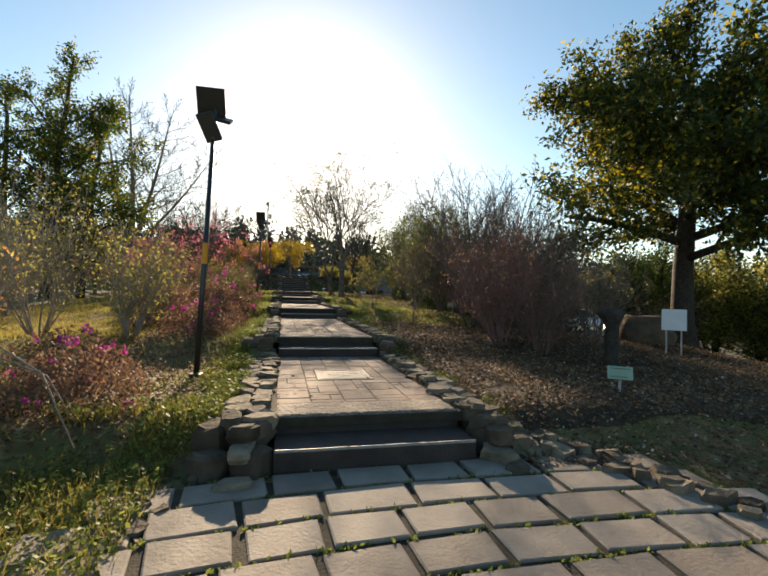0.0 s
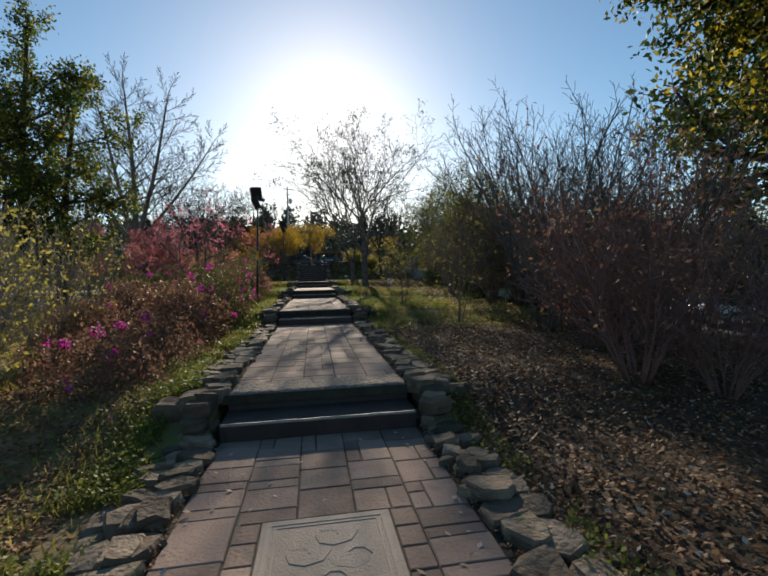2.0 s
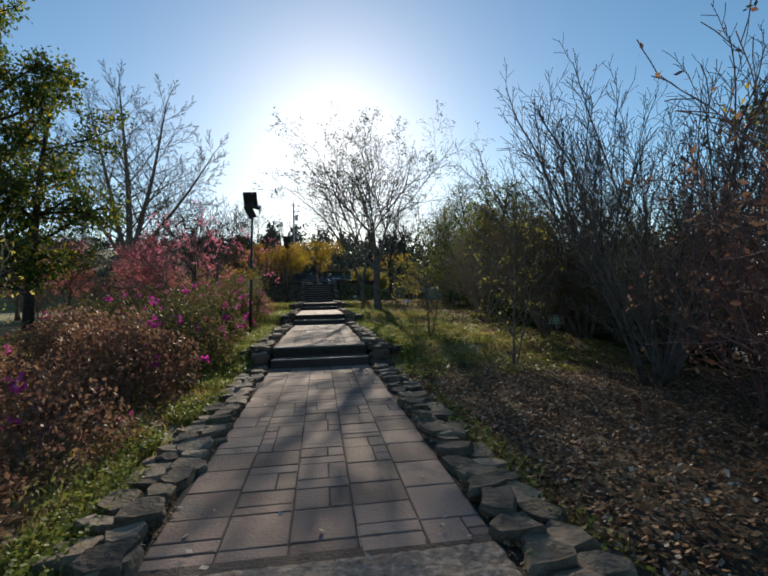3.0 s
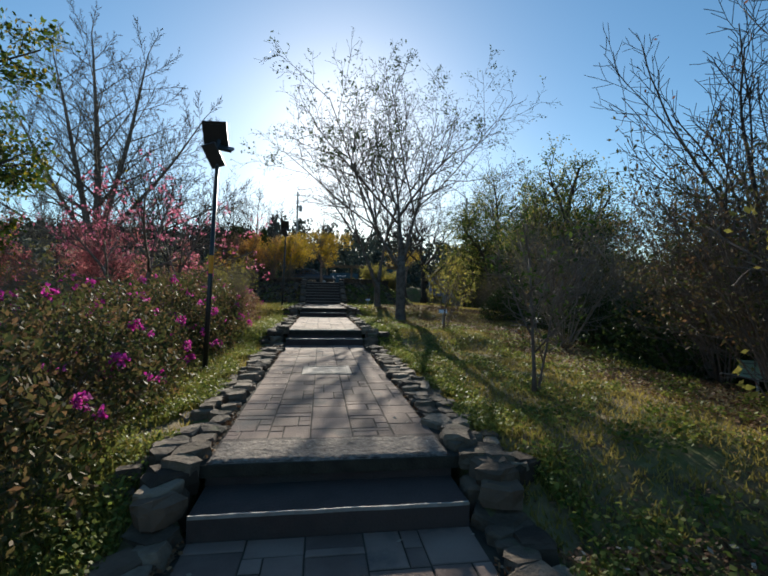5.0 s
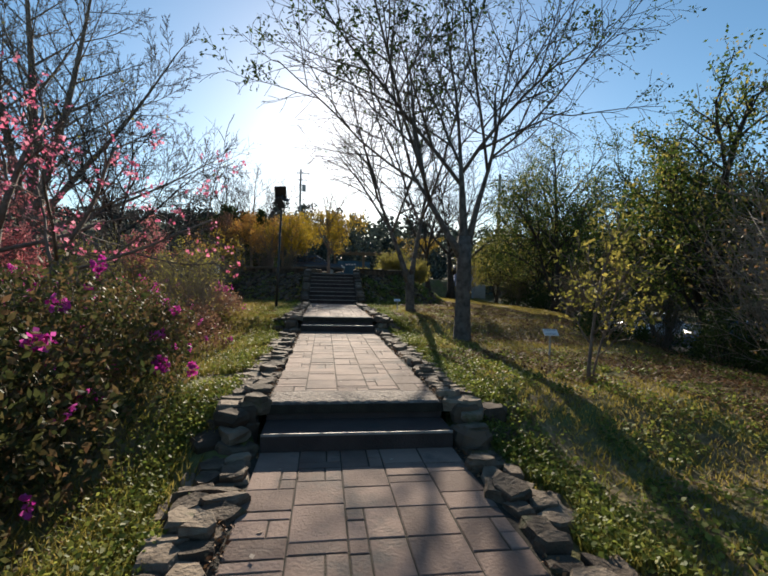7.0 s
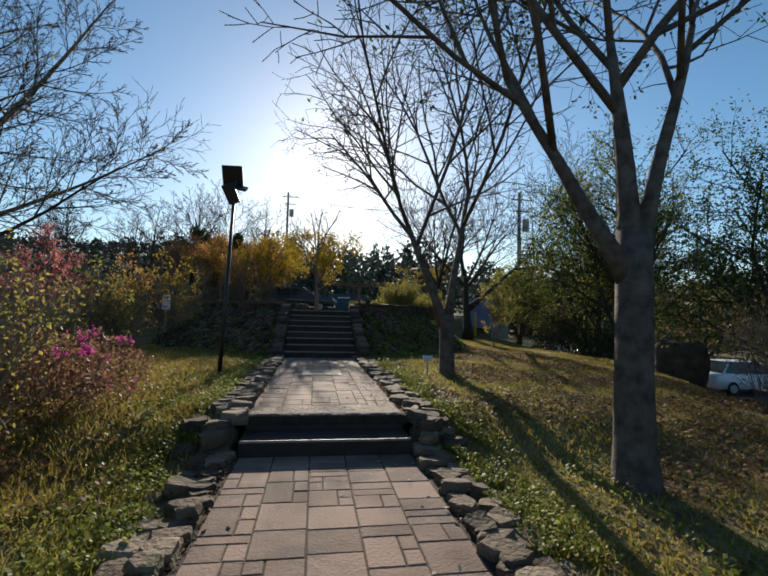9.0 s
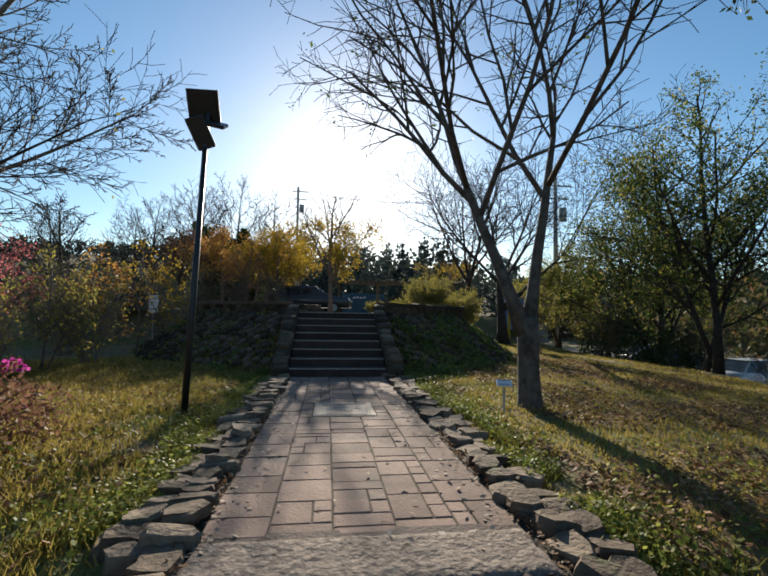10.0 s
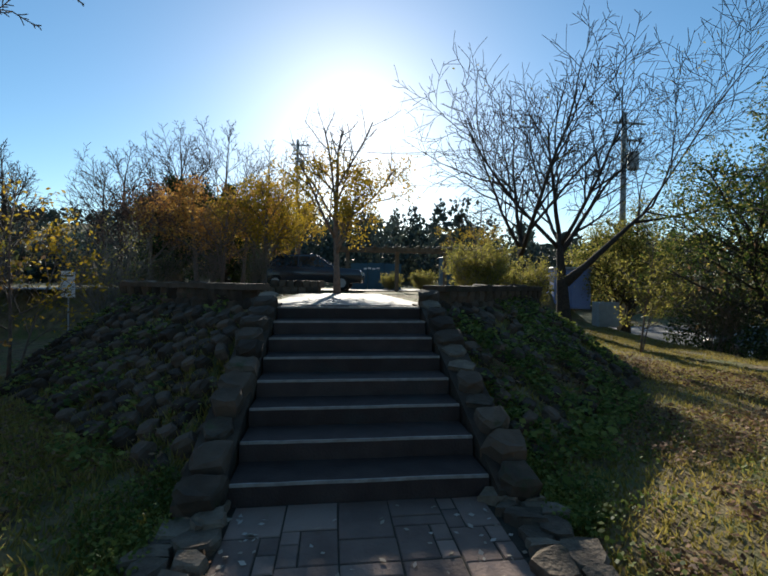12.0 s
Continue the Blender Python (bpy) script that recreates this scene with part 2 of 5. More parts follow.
# ---------------------------------------------------------------- mesh helpers
class MB:
    """A mesh as lists of corners and faces."""

    def __init__(self):
        self.v, self.f = [], []

    def tube(self, pts, rad, sides=4, cap=True):
        base = len(self.v)
        n = len(pts)
        for i, p in enumerate(pts):
            d = (pts[min(i + 1, n - 1)] - pts[max(i - 1, 0)])
            if d.length < 1e-9:
                d = Vector((0, 0, 1))
            d.normalize()
            a = d.cross(Vector((0.31, 0.95, 0.07)) if abs(d.y) < 0.9 else Vector((1, 0, 0)))
            a.normalize()
            b = d.cross(a)
            for k in range(sides):
                w = 2 * math.pi * k / sides
                self.v.append(p + (a * math.cos(w) + b * math.sin(w)) * rad[i])
        for i in range(n - 1):
            for k in range(sides):
                k2 = (k + 1) % sides
                self.f.append((base + i * sides + k, base + i * sides + k2, base + (i + 1) * sides + k2, base + (i + 1) * sides + k))
        if cap and sides > 3:
            self.f.append(tuple(base + k for k in reversed(range(sides))))
            self.f.append(tuple(base + (n - 1) * sides + k for k in range(sides)))

    def prism(self, ring, rings):
        """ring: outline in x, y; rings: (height, shrink) from below upwards."""
        base, n = len(self.v), len(ring)
        cx, cy = sum(p[0] for p in ring) / n, sum(p[1] for p in ring) / n
        for z, s in rings:
            for x, y in ring:
                self.v.append(Vector((cx + (x - cx) * s, cy + (y - cy) * s, z)))
        for i in range(len(rings) - 1):
            for k in range(n):
                k2 = (k + 1) % n
                self.f.append((base + i * n + k, base + i * n + k2, base + (i + 1) * n + k2, base + (i + 1) * n + k))
        self.f.append(tuple(base + (len(rings) - 1) * n + k for k in range(n)))
        self.f.append(tuple(base + k for k in reversed(range(n))))

    def box(self, c, s, bev=0.006, m=None):
        """A box with chamfered edges: centre, sizes."""
        base = len(self.v)
        hx, hy, hz = s[0] / 2, s[1] / 2, s[2] / 2
        b = min(bev, hx * 0.45, hy * 0.45, hz * 0.45)
        bm = bmesh.new()
        bmesh.ops.create_cube(bm, size=1)
        for v in bm.verts:
            v.co = Vector((v.co.x * s[0], v.co.y * s[1], v.co.z * s[2]))
        if b > 0:
            bmesh.ops.bevel(bm, geom=bm.edges[:], offset=b, segments=1, affect='EDGES')
        bm.verts.index_update()
        for v in bm.verts:
            p = v.co.copy()
            if m is not None:
                p = m @ p
            self.v.append(p + Vector(c))
        for f in bm.faces:
            self.f.append(tuple(base + v.index for v in f.verts))
        bm.free()

    def leaf(self, p, d, side, size, fat=0.5):
        base = len(self.v)
        self.v += [p, p + d * size * 0.5 + side * size * fat * 0.5, p + d * size, p + d * size * 0.5 - side * size * fat * 0.5]
        self.f.append((base, base + 1, base + 2, base + 3))

    def mesh(self, name, material, smooth=False):
        me = bpy.data.meshes.new(name)
        me.from_pydata([tuple(v) for v in self.v], [], self.f)
        me.materials.append(material)
        if smooth:
            me.polygons.foreach_set("use_smooth", [True] * len(me.polygons))
        me.update()
        return me


def part(name, mb, material, parent, label="", smooth=False):
    ob = new(name, mb.mesh(name, material, smooth) if isinstance(mb, MB) else mb)
    ob.parent = parent
    return tagged(ob, label)


def thing(name, loc, label, category, group="", kind="", rz=0.0, mb=None, material=None, smooth=False):
    ob = new(name, mb.mesh(name, material, smooth) if mb else None)
    ob.matrix_basis = pose(loc[0], loc[1], loc[2], 0, 0, rz)
    return tagged(ob, label, category, group, kind)


def rdir():
    while True:
        v = Vector((U(-1, 1), U(-1, 1), U(-1, 1)))
        if 0.05 < v.length < 1:
            return v.normalized()


def smooth01(t):
    t = max(0.0, min(1.0, t))
    return t * t * (3 - 2 * t)


# ---------------------------------------------------------------- plan of the ground
FLIGHTS = [4.0, 8.15, 14.78, 22.05, 28.53]      # front edge of each upper landing
RISE, TREAD, HALF = 0.155, 0.42, 0.875
LEVELS = [0.0, 0.31, 0.62, 0.93, 1.24, 1.55]
STAIR_Y, STAIR_N, STAIR_T = 34.96, 8, 0.375
PLAZA = LEVELS[-1] + STAIR_N * RISE


def along(y, x=0.0):
    z, soft = 0.0, 2.2 * smooth01((abs(x) - 4) / 5)
    for fy in FLIGHTS:
        z += 0.31 * smooth01((y - fy + 1.1 + soft) / (1.7 + 2 * soft))
    return z + 0.5 * smooth01((y - 42) / 14)


def plaza_gap(x, y):
    """How far a point lies outside the raised plaza."""
    front = 38.1 + max(0.0, abs(x) - 1.2) * 1.02
    a = (front - y) * (0.72 if abs(x) > 1.3 else 1.0)
    b = abs(x) - 4.2
    near = max(a, b) if max(a, b) < 0 or min(a, b) < 0 else math.hypot(max(a, 0), max(b, 0))
    far = max(-34 - x, x - 11 - max(0, y - 60) * 0.5, 47 + max(0.0, x - 3.5) * 0.6 - y)
    far = max(far, 0) * 3.0
    return min(near, far)


def terrain(x, y):
    z = along(y, x)
    z -= 0.07 * smooth01((abs(x) - 0.8) / 0.5)
    if abs(x) < 1.0 and y < 39:
        z -= 0.16 * (1 - smooth01((abs(x) - 0.75) / 0.3))
        z = min(z, [l for l, fy in zip(LEVELS, [-9999] + FLIGHTS) if y >= fy - 0.5][-1] - 0.1 - 0.3 * (any(fy - 0.5 < y < fy + 0.35 for fy in FLIGHTS)))
    if y < 4.2 and abs(x) < 3.4:
        z += (-0.065 - z) * smooth01((3.4 - abs(x)) / 0.8) * smooth01((4.2 - y) / 0.5)
    if x > 2.5:
        rim = 4.8 + 4.1 * (1 - smooth01((y - 9) / 6)) + 1.0 * smooth01((y - 10) / 8) + 1.2 * smooth01((y - 20) / 10) + 3.6 * smooth01((y - 30) / 9)
        z -= 0.03 * min(x - 2.5, rim - 2.5) + 1.75 * smooth01((x - rim) / 5.5)
    if x < -3:
        z -= 0.25 * smooth01((-x - 3) / 8)
    z += 0.05 * noise.noise(Vector((x * 0.5, y * 0.5, 0))) * smooth01((abs(x) - 1.2) / 1.0)
    z += 0.02 * noise.noise(Vector((x * 2.1, y * 2.1, 3))) * smooth01((abs(x) - 1.2) / 1.0)
    if y > 30:
        g = plaza_gap(x, y)
        top = PLAZA - 0.03
        if abs(x) < 1.3 and y < 38.2:
            top = -9
        z = max(z, top - 0.56 * max(g, 0)) if top > 0 else z
    r = math.hypot(x, y - 20)
    if r > 70:
        z += 9.0 * smooth01((r - 75) / 90) + 14 * smooth01((y - 100) / 120) * smooth01((70 - x) / 90)
    return z


def make_ground():
    xs = sorted({-420, -260, -170, -120, -85, -60, -48, -40, 420, 260, 170, 120, 85, 60, 48, 40} | {round(-34 + i * 1.0, 2) for i in range(69)} | {round(-9 + i * 0.25, 3) for i in range(73)} | {-1.05, -0.95, -0.85, 0.85, 0.95, 1.05})
    ys = sorted({-420, -260, -150, -90, -60, -40, -25, -16, 130, 150, 175, 200, 240, 300, 420, 600, 900} | {-10 + i * 1.0 for i in range(131)} | {round(-2 + i * 0.25, 3) for i in range(184)})
    mb = MB()
    for y in ys:
        for x in xs:
            mb.v.append(Vector((x, y, terrain(x, y))))
    nx = len(xs)
    for j in range(len(ys) - 1):
        for i in range(nx - 1):
            mb.f.append((j * nx + i, j * nx + i + 1, (j + 1) * nx + i + 1, (j + 1) * nx + i))
    return tagged(new("ground", mb.mesh("ground", M_ground, True)), "brown leaf-strewn soil and dry winter turf of a park slope", "ground", "", "structure")


ground = make_ground()


# ---------------------------------------------------------------- stone pieces
def piece_rect(w, d, h, b=0.008, wob=0.006):
    mb = MB()
    ring = [(-w / 2 + U(0, wob), -d / 2 + U(0, wob)), (w / 2 - U(0, wob), -d / 2 + U(0, wob)), (w / 2 - U(0, wob), d / 2 - U(0, wob)), (-w / 2 + U(0, wob), d / 2 - U(0, wob))]
    s = 1 - 2 * b / min(w, d)
    mb.prism(ring, [(-h, 1), (-b, 1), (0, s)])
    return mb


def piece_rock(w, d, h, n=8, rough=0.16, crown=0.78):
    mb = MB()
    ring = []
    for k in range(n):
        a = 2 * math.pi * (k + U(-0.25, 0.25)) / n
        c, s = math.cos(a), math.sin(a)
        q = 1 / max(abs(c), abs(s)) ** 0.75
        ring.append((c * q * w / 2 * U(1 - rough, 1.04), s * q * d / 2 * U(1 - rough, 1.04)))
    mb.prism(ring, [(0, 0.92), (h * U(0.35, 0.5), U(1.0, 1.05)), (h * 0.84, 0.99), (h, crown)])
    for v in mb.v:
        v.x += U(-1, 1) * 0.05 * w
        v.y += U(-1, 1) * 0.05 * d
        v.z += U(-1, 1) * 0.07 * h
    return mb


rock_meshes = [piece_rock(1, 0.8, 0.5, rng.choice((6, 7, 8)), 0.34, 0.9).mesh("flat_stone", M_rock) for _ in range(16)]
boulder_meshes = [piece_rock(1, 0.9, 0.75, 9, 0.2).mesh("round_stone", M_boulder) for _ in range(8)]


def put(name, me, parent, m):
    ob = bpy.data.objects.new(name, me)
    scene.collection.objects.link(ob)
    ob.parent = parent
    ob.matrix_basis = m
    return ob


# ---------------------------------------------------------------- growing things
class Wood:
    """Takes trunk, limbs and twigs of a plant into meshes of their own."""

    def __init__(self, whole):
        self.whole, self.trunks, self.limbs, self.fine = whole, [], [], MB()

    def pick(self, lev):
        if lev == 0:
            if not self.whole or not self.trunks:
                self.trunks.append(MB())
            return self.trunks[-1]
        if lev == 1:
            if self.whole:
                return self.fine
            self.limbs.append(MB())
            return self.limbs[-1]
        return self.fine


def grow(mb, tips, p, d, L, r, lev, P):
    n = P["segs"][min(lev, len(P["segs"]) - 1)]
    wob, up = P["wob"][min(lev, len(P["wob"]) - 1)], P["up"][min(lev, len(P["up"]) - 1)]
    lift = P.get("lift")
    if lift and lev > 1 and p.x < lift[0] and p.z < lift[1]:
        return
    pts, dirs = [p.copy()], [d.copy()]
    for i in range(n):
        d = (d + rdir() * wob + Vector((0, 0, up))).normalized()
        if lift and p.x < lift[0] and p.z < lift[1]:
            d = (d + Vector((0.25, 0, 0.7))).normalized()
        p = p + d * (L / n)
        pts.append(p.copy())
        dirs.append(d.copy())
    last = lev >= P["levels"]
    end = 0.35 if last else P.get("taper", 0.5)
    rad = [max(P.get("min_r", 0.004), r * (1 - (1 - end) * i / n)) for i in range(n + 1)]
    if lev == 0:
        rad[0] *= 1.35
    mb.pick(lev).tube(pts, rad, (9, 6, 4, 3, 3)[min(lev, 4)], lev < 2)
    if last or lev >= P["levels"] - 1:
        for i in range(1, n + 1):
            tips.append((pts[i], dirs[i]))
    if last:
        return
    k = P["kids"][min(lev, len(P["kids"]) - 1)]
    st = P["start"][min(lev, len(P["start"]) - 1)]
    ang = P["ang"][min(lev, len(P["ang"]) - 1)]
    rat = P["ratio"][min(lev, len(P["ratio"]) - 1)]
    w0 = U(0, 6.28)
    for j in range(k):
        t = st + (1 - st) * (j + U(0.1, 0.9)) / k
        i = min(n - 1, int(t * n))
        q = pts[i].lerp(pts[i + 1], t * n - i)
        a = dirs[i + 1].cross(Vector((0.3, 0.2, 0.93)) if abs(dirs[i + 1].z) < 0.9 else Vector((1, 0, 0))).normalized()
        b = dirs[i + 1].cross(a)
        w = w0 + j * 2.4
        th = radians(ang * U(0.75, 1.25))
        nd = dirs[i + 1] * math.cos(th) + (a * math.cos(w) + b * math.sin(w)) * math.sin(th)
        if lev == 0 and j == k - 1:
            # the leader runs on from the tip of the trunk
            q, nd, i = pts[-1], dirs[-1] * 0.95 + (a * math.cos(w) + b * math.sin(w)) * 0.2, n
            grow(mb, tips, q, nd.normalized(), L * rat * 0.8 * (1 - P.get("shrink", 0.35)), rad[n] * 0.97, 1, P)
            continue
        grow(mb, tips, q, nd.normalized(), L * rat * U(0.75, 1.15) * (1 - P.get("shrink", 0.35) * t), rad[i] * P.get("thin", 0.6), lev + 1, P)


def leaves_at(mb, tips, per, size, spread, keep=1.0, droop=0.2, fat=0.5, low=None, high=None, clump=None):
    for p, d in tips:
        if clump is not None and noise.noise(p * 0.95) < clump:
            continue
        if rng.random() > keep or (low is not None and p.z < low) or (high is not None and p.z > high):
            continue
        for _ in range(per):
            dd = (rdir() + d * 0.4 - Vector((0, 0, droop))).normalized()
            sd = dd.cross(rdir())
            if sd.length < 0.05:
                continue
            mb.leaf(p + rdir() * spread * U(0, 1), dd, sd.normalized(), size * U(0.6, 1.25), fat)


def tree(name, loc, label, category, P, stems, bark, crowns, group="", base=None):
    """stems: (foot, direction, length, radius); crowns: (part name, material, args of leaves_at); base: (height, radius, drift) of one bole below the stems."""
    root = thing(name, loc, label, category, group)
    if base:
        h, r, dx = base
        bole = MB()
        bole.tube([Vector((dx * t, 0.02 * math.sin(5 * t), -0.15 + (h + 0.15) * t)) for t in (0, 0.08, 0.2, 0.45, 0.75, 1)], [r * 1.55, r * 1.28, r * 1.1, r, r * 0.98, r * 0.92], 14)
        part("bole", bole, bark, root, "", True)
    tips, wood = [], Wood(len(stems) > 7)
    for off, d, L, r in stems:
        grow(wood, tips, Vector(off) - Vector((0, 0, 0.12)), Vector(d).normalized(), L, r, 0, P)
    for w in wood.trunks:
        part("branchwork" if wood.whole else "trunk", w, bark, root, "", True)
        if wood.whole:
            root.children[-1]["kind"] = "stuff"
    for w in wood.limbs:
        part("limb", w, bark, root, "", True)
    tagged(part("twig_spray", wood.fine, bark, root), kind="stuff")
    for cname, m, args in crowns:
        mb = MB()
        leaves_at(mb, tips, **args)
        if mb.f:
            part(cname, mb, m, root)
    return root


def G(x, y, dz=0.0):
    return (x, y, terrain(x, y) + dz)


# ---------------------------------------------------------------- steps of the path
def make_flight(fy, z0, n, tread, name="stair_flight", label="two broad dark stone steps of the park path", half=HALF):
    fl = thing(name, (0, fy - tread * (1 if n == 2 else n - 1), z0), label, "steps", "flights of the path", "structure")
    for i in range(n):
        y0 = tread * i
        d = tread + 0.06 if i < n - 1 else 0.5
        mb = MB()
        k = 12
        ring = [(-half + 2 * half * j / k, y0 + 0.012 * noise.noise(Vector((j * 0.7, fy, i * 3)))) for j in range(k + 1)] + [(half, y0 + d), (-half, y0 + d)]
        mb.prism(ring, [((i) * RISE - 0.1, 1), ((i + 1) * RISE - 0.018, 1), ((i + 1) * RISE - 0.004, 0.997), ((i + 1) * RISE, 0.99)])
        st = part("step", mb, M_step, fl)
        # thin added strip: sun glint on the worn edge, put into its colour
        ns = MB()
        ring = [(-half + 0.004 + (2 * half - 0.008) * j / k, y0 - 0.004 + 0.012 * noise.noise(Vector((j * 0.7, fy, i * 3)))) for j in range(k + 1)]
        ring += [(xx, yy + 0.01 + 0.014 * abs(noise.noise(Vector((xx * 9, fy, i))))) for xx, yy in reversed(ring)]
        ns.prism(ring, [((i + 1) * RISE - 0.02, 1), ((i + 1) * RISE - 0.002, 1), ((i + 1) * RISE + 0.003, 0.998)])
        if n > 2 or i < n - 1:
            part("nosing", ns, M_nose, st, "worn nosing, coloured pale for a sun glint")
    return fl


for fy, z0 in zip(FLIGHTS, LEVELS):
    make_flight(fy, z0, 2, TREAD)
make_flight(STAIR_Y + STAIR_T * (STAIR_N - 1), LEVELS[-1], STAIR_N, STAIR_T, "staircase", "dark stone staircase with worn nosings coloured pale for sun glints, between stony banks", 0.93)

# ---------------------------------------------------------------- paved landings, piece by piece
MEDALLIONS = {1: 6.0, 3: 18.42, 5: 32.06}


def make_landing(idx, y0, y1, z):
    lan = thing("pavement_%d" % idx, (0, y0, z), "reddish-grey stone paved landing of the garden path with dark joints", "pavement", "", "structure")
    bed = MB()
    bed.box((0, (y1 - y0) / 2 + 0.03, -0.052), (2 * HALF + 0.3, y1 - y0 + 0.1, 0.09), 0.004)
    part("joint_bed", bed, M_joint, lan, "dark soil between the paving stones")
    band = MB()
    kx, ky = 56, 13
    for j in range(ky + 1):
        for i in range(kx + 1):
            x, y = -HALF + 2 * HALF * i / kx, 0.0 + 0.44 * j / ky
            edge = min(i, kx - i, j, ky - j)
            zz = 0.009 * noise.noise(Vector((x * 18, (y + y0) * 18, 1))) + 0.006 * noise.noise(Vector((x * 40, (y + y0) * 40, 1))) + 0.012 - (0.02 if edge == 0 else 0)
            band.v.append(Vector((x, y - 0.012 + (0.01 * noise.noise(Vector((x * 4, y0, 0))) if j == 0 else 0), zz)))
    for j in range(ky):
        for i in range(kx):
            a = j * (kx + 1) + i
            band.f.append((a, a + 1, a + kx + 2, a + kx + 1))
    part("edge_band", band, M_cobble, lan, "rough pebbled stone band along the step edge", True)
    my = MEDALLIONS.get(idx)
    cols, cw = 5, 2 * HALF / 5
    for c in range(cols):
        xa = -HALF + c * cw
        y = y0 + 0.45
        first = True
        while y < y1 - 0.02:
            stop = y1
            if my is not None and c in (1, 2, 3) and y < my + 0.37:
                stop = my - 0.38 if y < my - 0.39 else y
            if stop == y:
                y = my + 0.38
                continue
            L = rng.choice((0.35, 0.35, 0.3, 0.42)) if not first else rng.choice((0.35, 0.24, 0.14))
            first = False
            if stop - (y + L) < 0.1:
                L = stop - y
            if L > 0.5:
                L /= 2
            t = rng.random()
            if L < 0.2 or t < 0.36:
                cells = [(0, 0, 1, 1)]
            elif t < 0.56:
                cells = [(0, 0, 1, 0.34), (0, 0.34, 1, 1)]
            elif t < 0.72:
                cells = [(0, 0, 0.66, 1), (0.66, 0, 1, 0.5), (0.66, 0.5, 1, 1)]
            elif t < 0.86:
                cells = [(0, 0, 0.34, 0.6), (0, 0.6, 0.34, 1), (0.34, 0, 1, 1)]
            else:
                cells = [(0, 0, 0.62, 0.66), (0.62, 0, 1, 0.66), (0, 0.66, 1, 1)]
            for u0, v0, u1, v1 in cells:
                g = U(0.004, 0.007)
                w, d = cw * (u1 - u0), L * (v1 - v0)
                mb = piece_rect(w - g, d - g, 0.05, 0.005, 0.004)
                m = Matrix.Translation((xa + cw * (u0 + u1) / 2, y - y0 + L * (v0 + v1) / 2, U(-0.003, 0.002))) @ Euler((U(-0.004, 0.004), U(-0.004, 0.004), U(-0.005, 0.005))).to_matrix().to_4x4()
                put("paving_stone", mb.mesh("paving_stone", M_tile), lan, m)
            y += L
    if my is not None:
        for side in (-1, 1):
            for k in range(4):
                mb = piece_rect(0.142, 0.184, 0.05, 0.005, 0.004)
                put("paving_stone", mb.mesh("paving_stone", M_tile), lan, pose(side * 0.449, my - y0 - 0.285 + 0.19 * k, U(-0.003, 0.002)))
        med = piece_rect(0.74, 0.74, 0.05, 0.006, 0.002)
        md = put("medallion", med.mesh("medallion", M_slab), lan, pose(0.0, my - y0, 0.006))
        md["label"] = "pale carved square stone medallion set in the paving"
        fr = MB()
        for o, w in ((0.325, 0.03), (0.285, 0.014)):
            for sx_, sy_, lx, ly in ((0, o, 2 * o + w, w), (0, -o, 2 * o + w, w), (o, 0, w, 2 * o - w), (-o, 0, w, 2 * o - w)):
                fr.box((sx_, sy_, 0.0), (lx, ly, 0.006), 0.001)
        for cx, cy, s in ((-0.13, 0.03, 1), (0.13, -0.02, -1), (0.02, 0.17, 1), (0.0, -0.18, -1)):
            pts = [Vector((cx + s * (0.03 + 0.014 * k) * math.cos(k * 0.8), cy + (0.03 + 0.011 * k) * math.sin(k * 0.8), -0.009)) for k in range(9)]
            fr.tube(pts, [0.013] * 9, 5)
        part("relief", fr, M_slab_line, md, "worn raised border and scroll relief")
    return lan


ENDS = [fy - TREAD for fy in FLIGHTS[1:]] + [STAIR_Y]
for i, (a, b) in enumerate(zip(FLIGHTS, ENDS)):
    make_landing(i + 1, a, b, LEVELS[i + 1])

# flagstones in front of the first steps, in shallow arcs
court = thing("pavement_court", (0, 0, 0), "pale flagstones with weedy joints before the first steps", "pavement", "", "structure")
for r_i in range(13):
    yb = 3.42 - 0.37 * r_i
    x = -1.95 - 0.1 * r_i + U(-0.3, 0)
    while x < 2.3 + 0.06 * r_i:
        w = U(0.46, 0.66)
        sag = 0.035 * (x - 0.3) ** 2
        if not (abs(x + w / 2) < 0.9 and yb + sag > 3.5):
            mb = piece_rect(w - U(0.015, 0.04), 0.37 - U(0.015, 0.035), 0.06, 0.008, 0.025)
            put("flagstone", mb.mesh("flagstone", M_flag), court, Matrix.Translation((x + w / 2, yb - sag, U(-0.02, -0.008))) @ Euler((U(-0.015, 0.015), U(-0.015, 0.015), -0.07 * (x - 0.3) + U(-0.03, 0.03))).to_matrix().to_4x4())
        x += w
tuft = MB()
for ob in [o for o in court.children if o.name.startswith("flagstone")]:
    for _ in range(9):
        p = ob.matrix_basis @ Vector((U(-0.32, 0.32), rng.choice((-1, 1)) * U(0.175, 0.2), 0))
        for _ in range(4):
            dd = Vector((U(-1, 1), U(-1, 1), U(0.2, 1.2))).normalized()
            tuft.leaf(Vector((p.x + U(-0.03, 0.03), p.y + U(-0.02, 0.02), -0.035)), dd, dd.cross(rdir()).normalized(), U(0.02, 0.05), 0.5)
tagged(part("joint_weeds", tuft, L_ivy, court, "small green weeds in the joints"), kind="stuff")
cb = MB()
cb.box((0.1, 1.0, -0.082), (4.2, 4.9, 0.09), 0.01)
part("joint_bed", cb, M_joint, court, "dark soil between the flagstones")

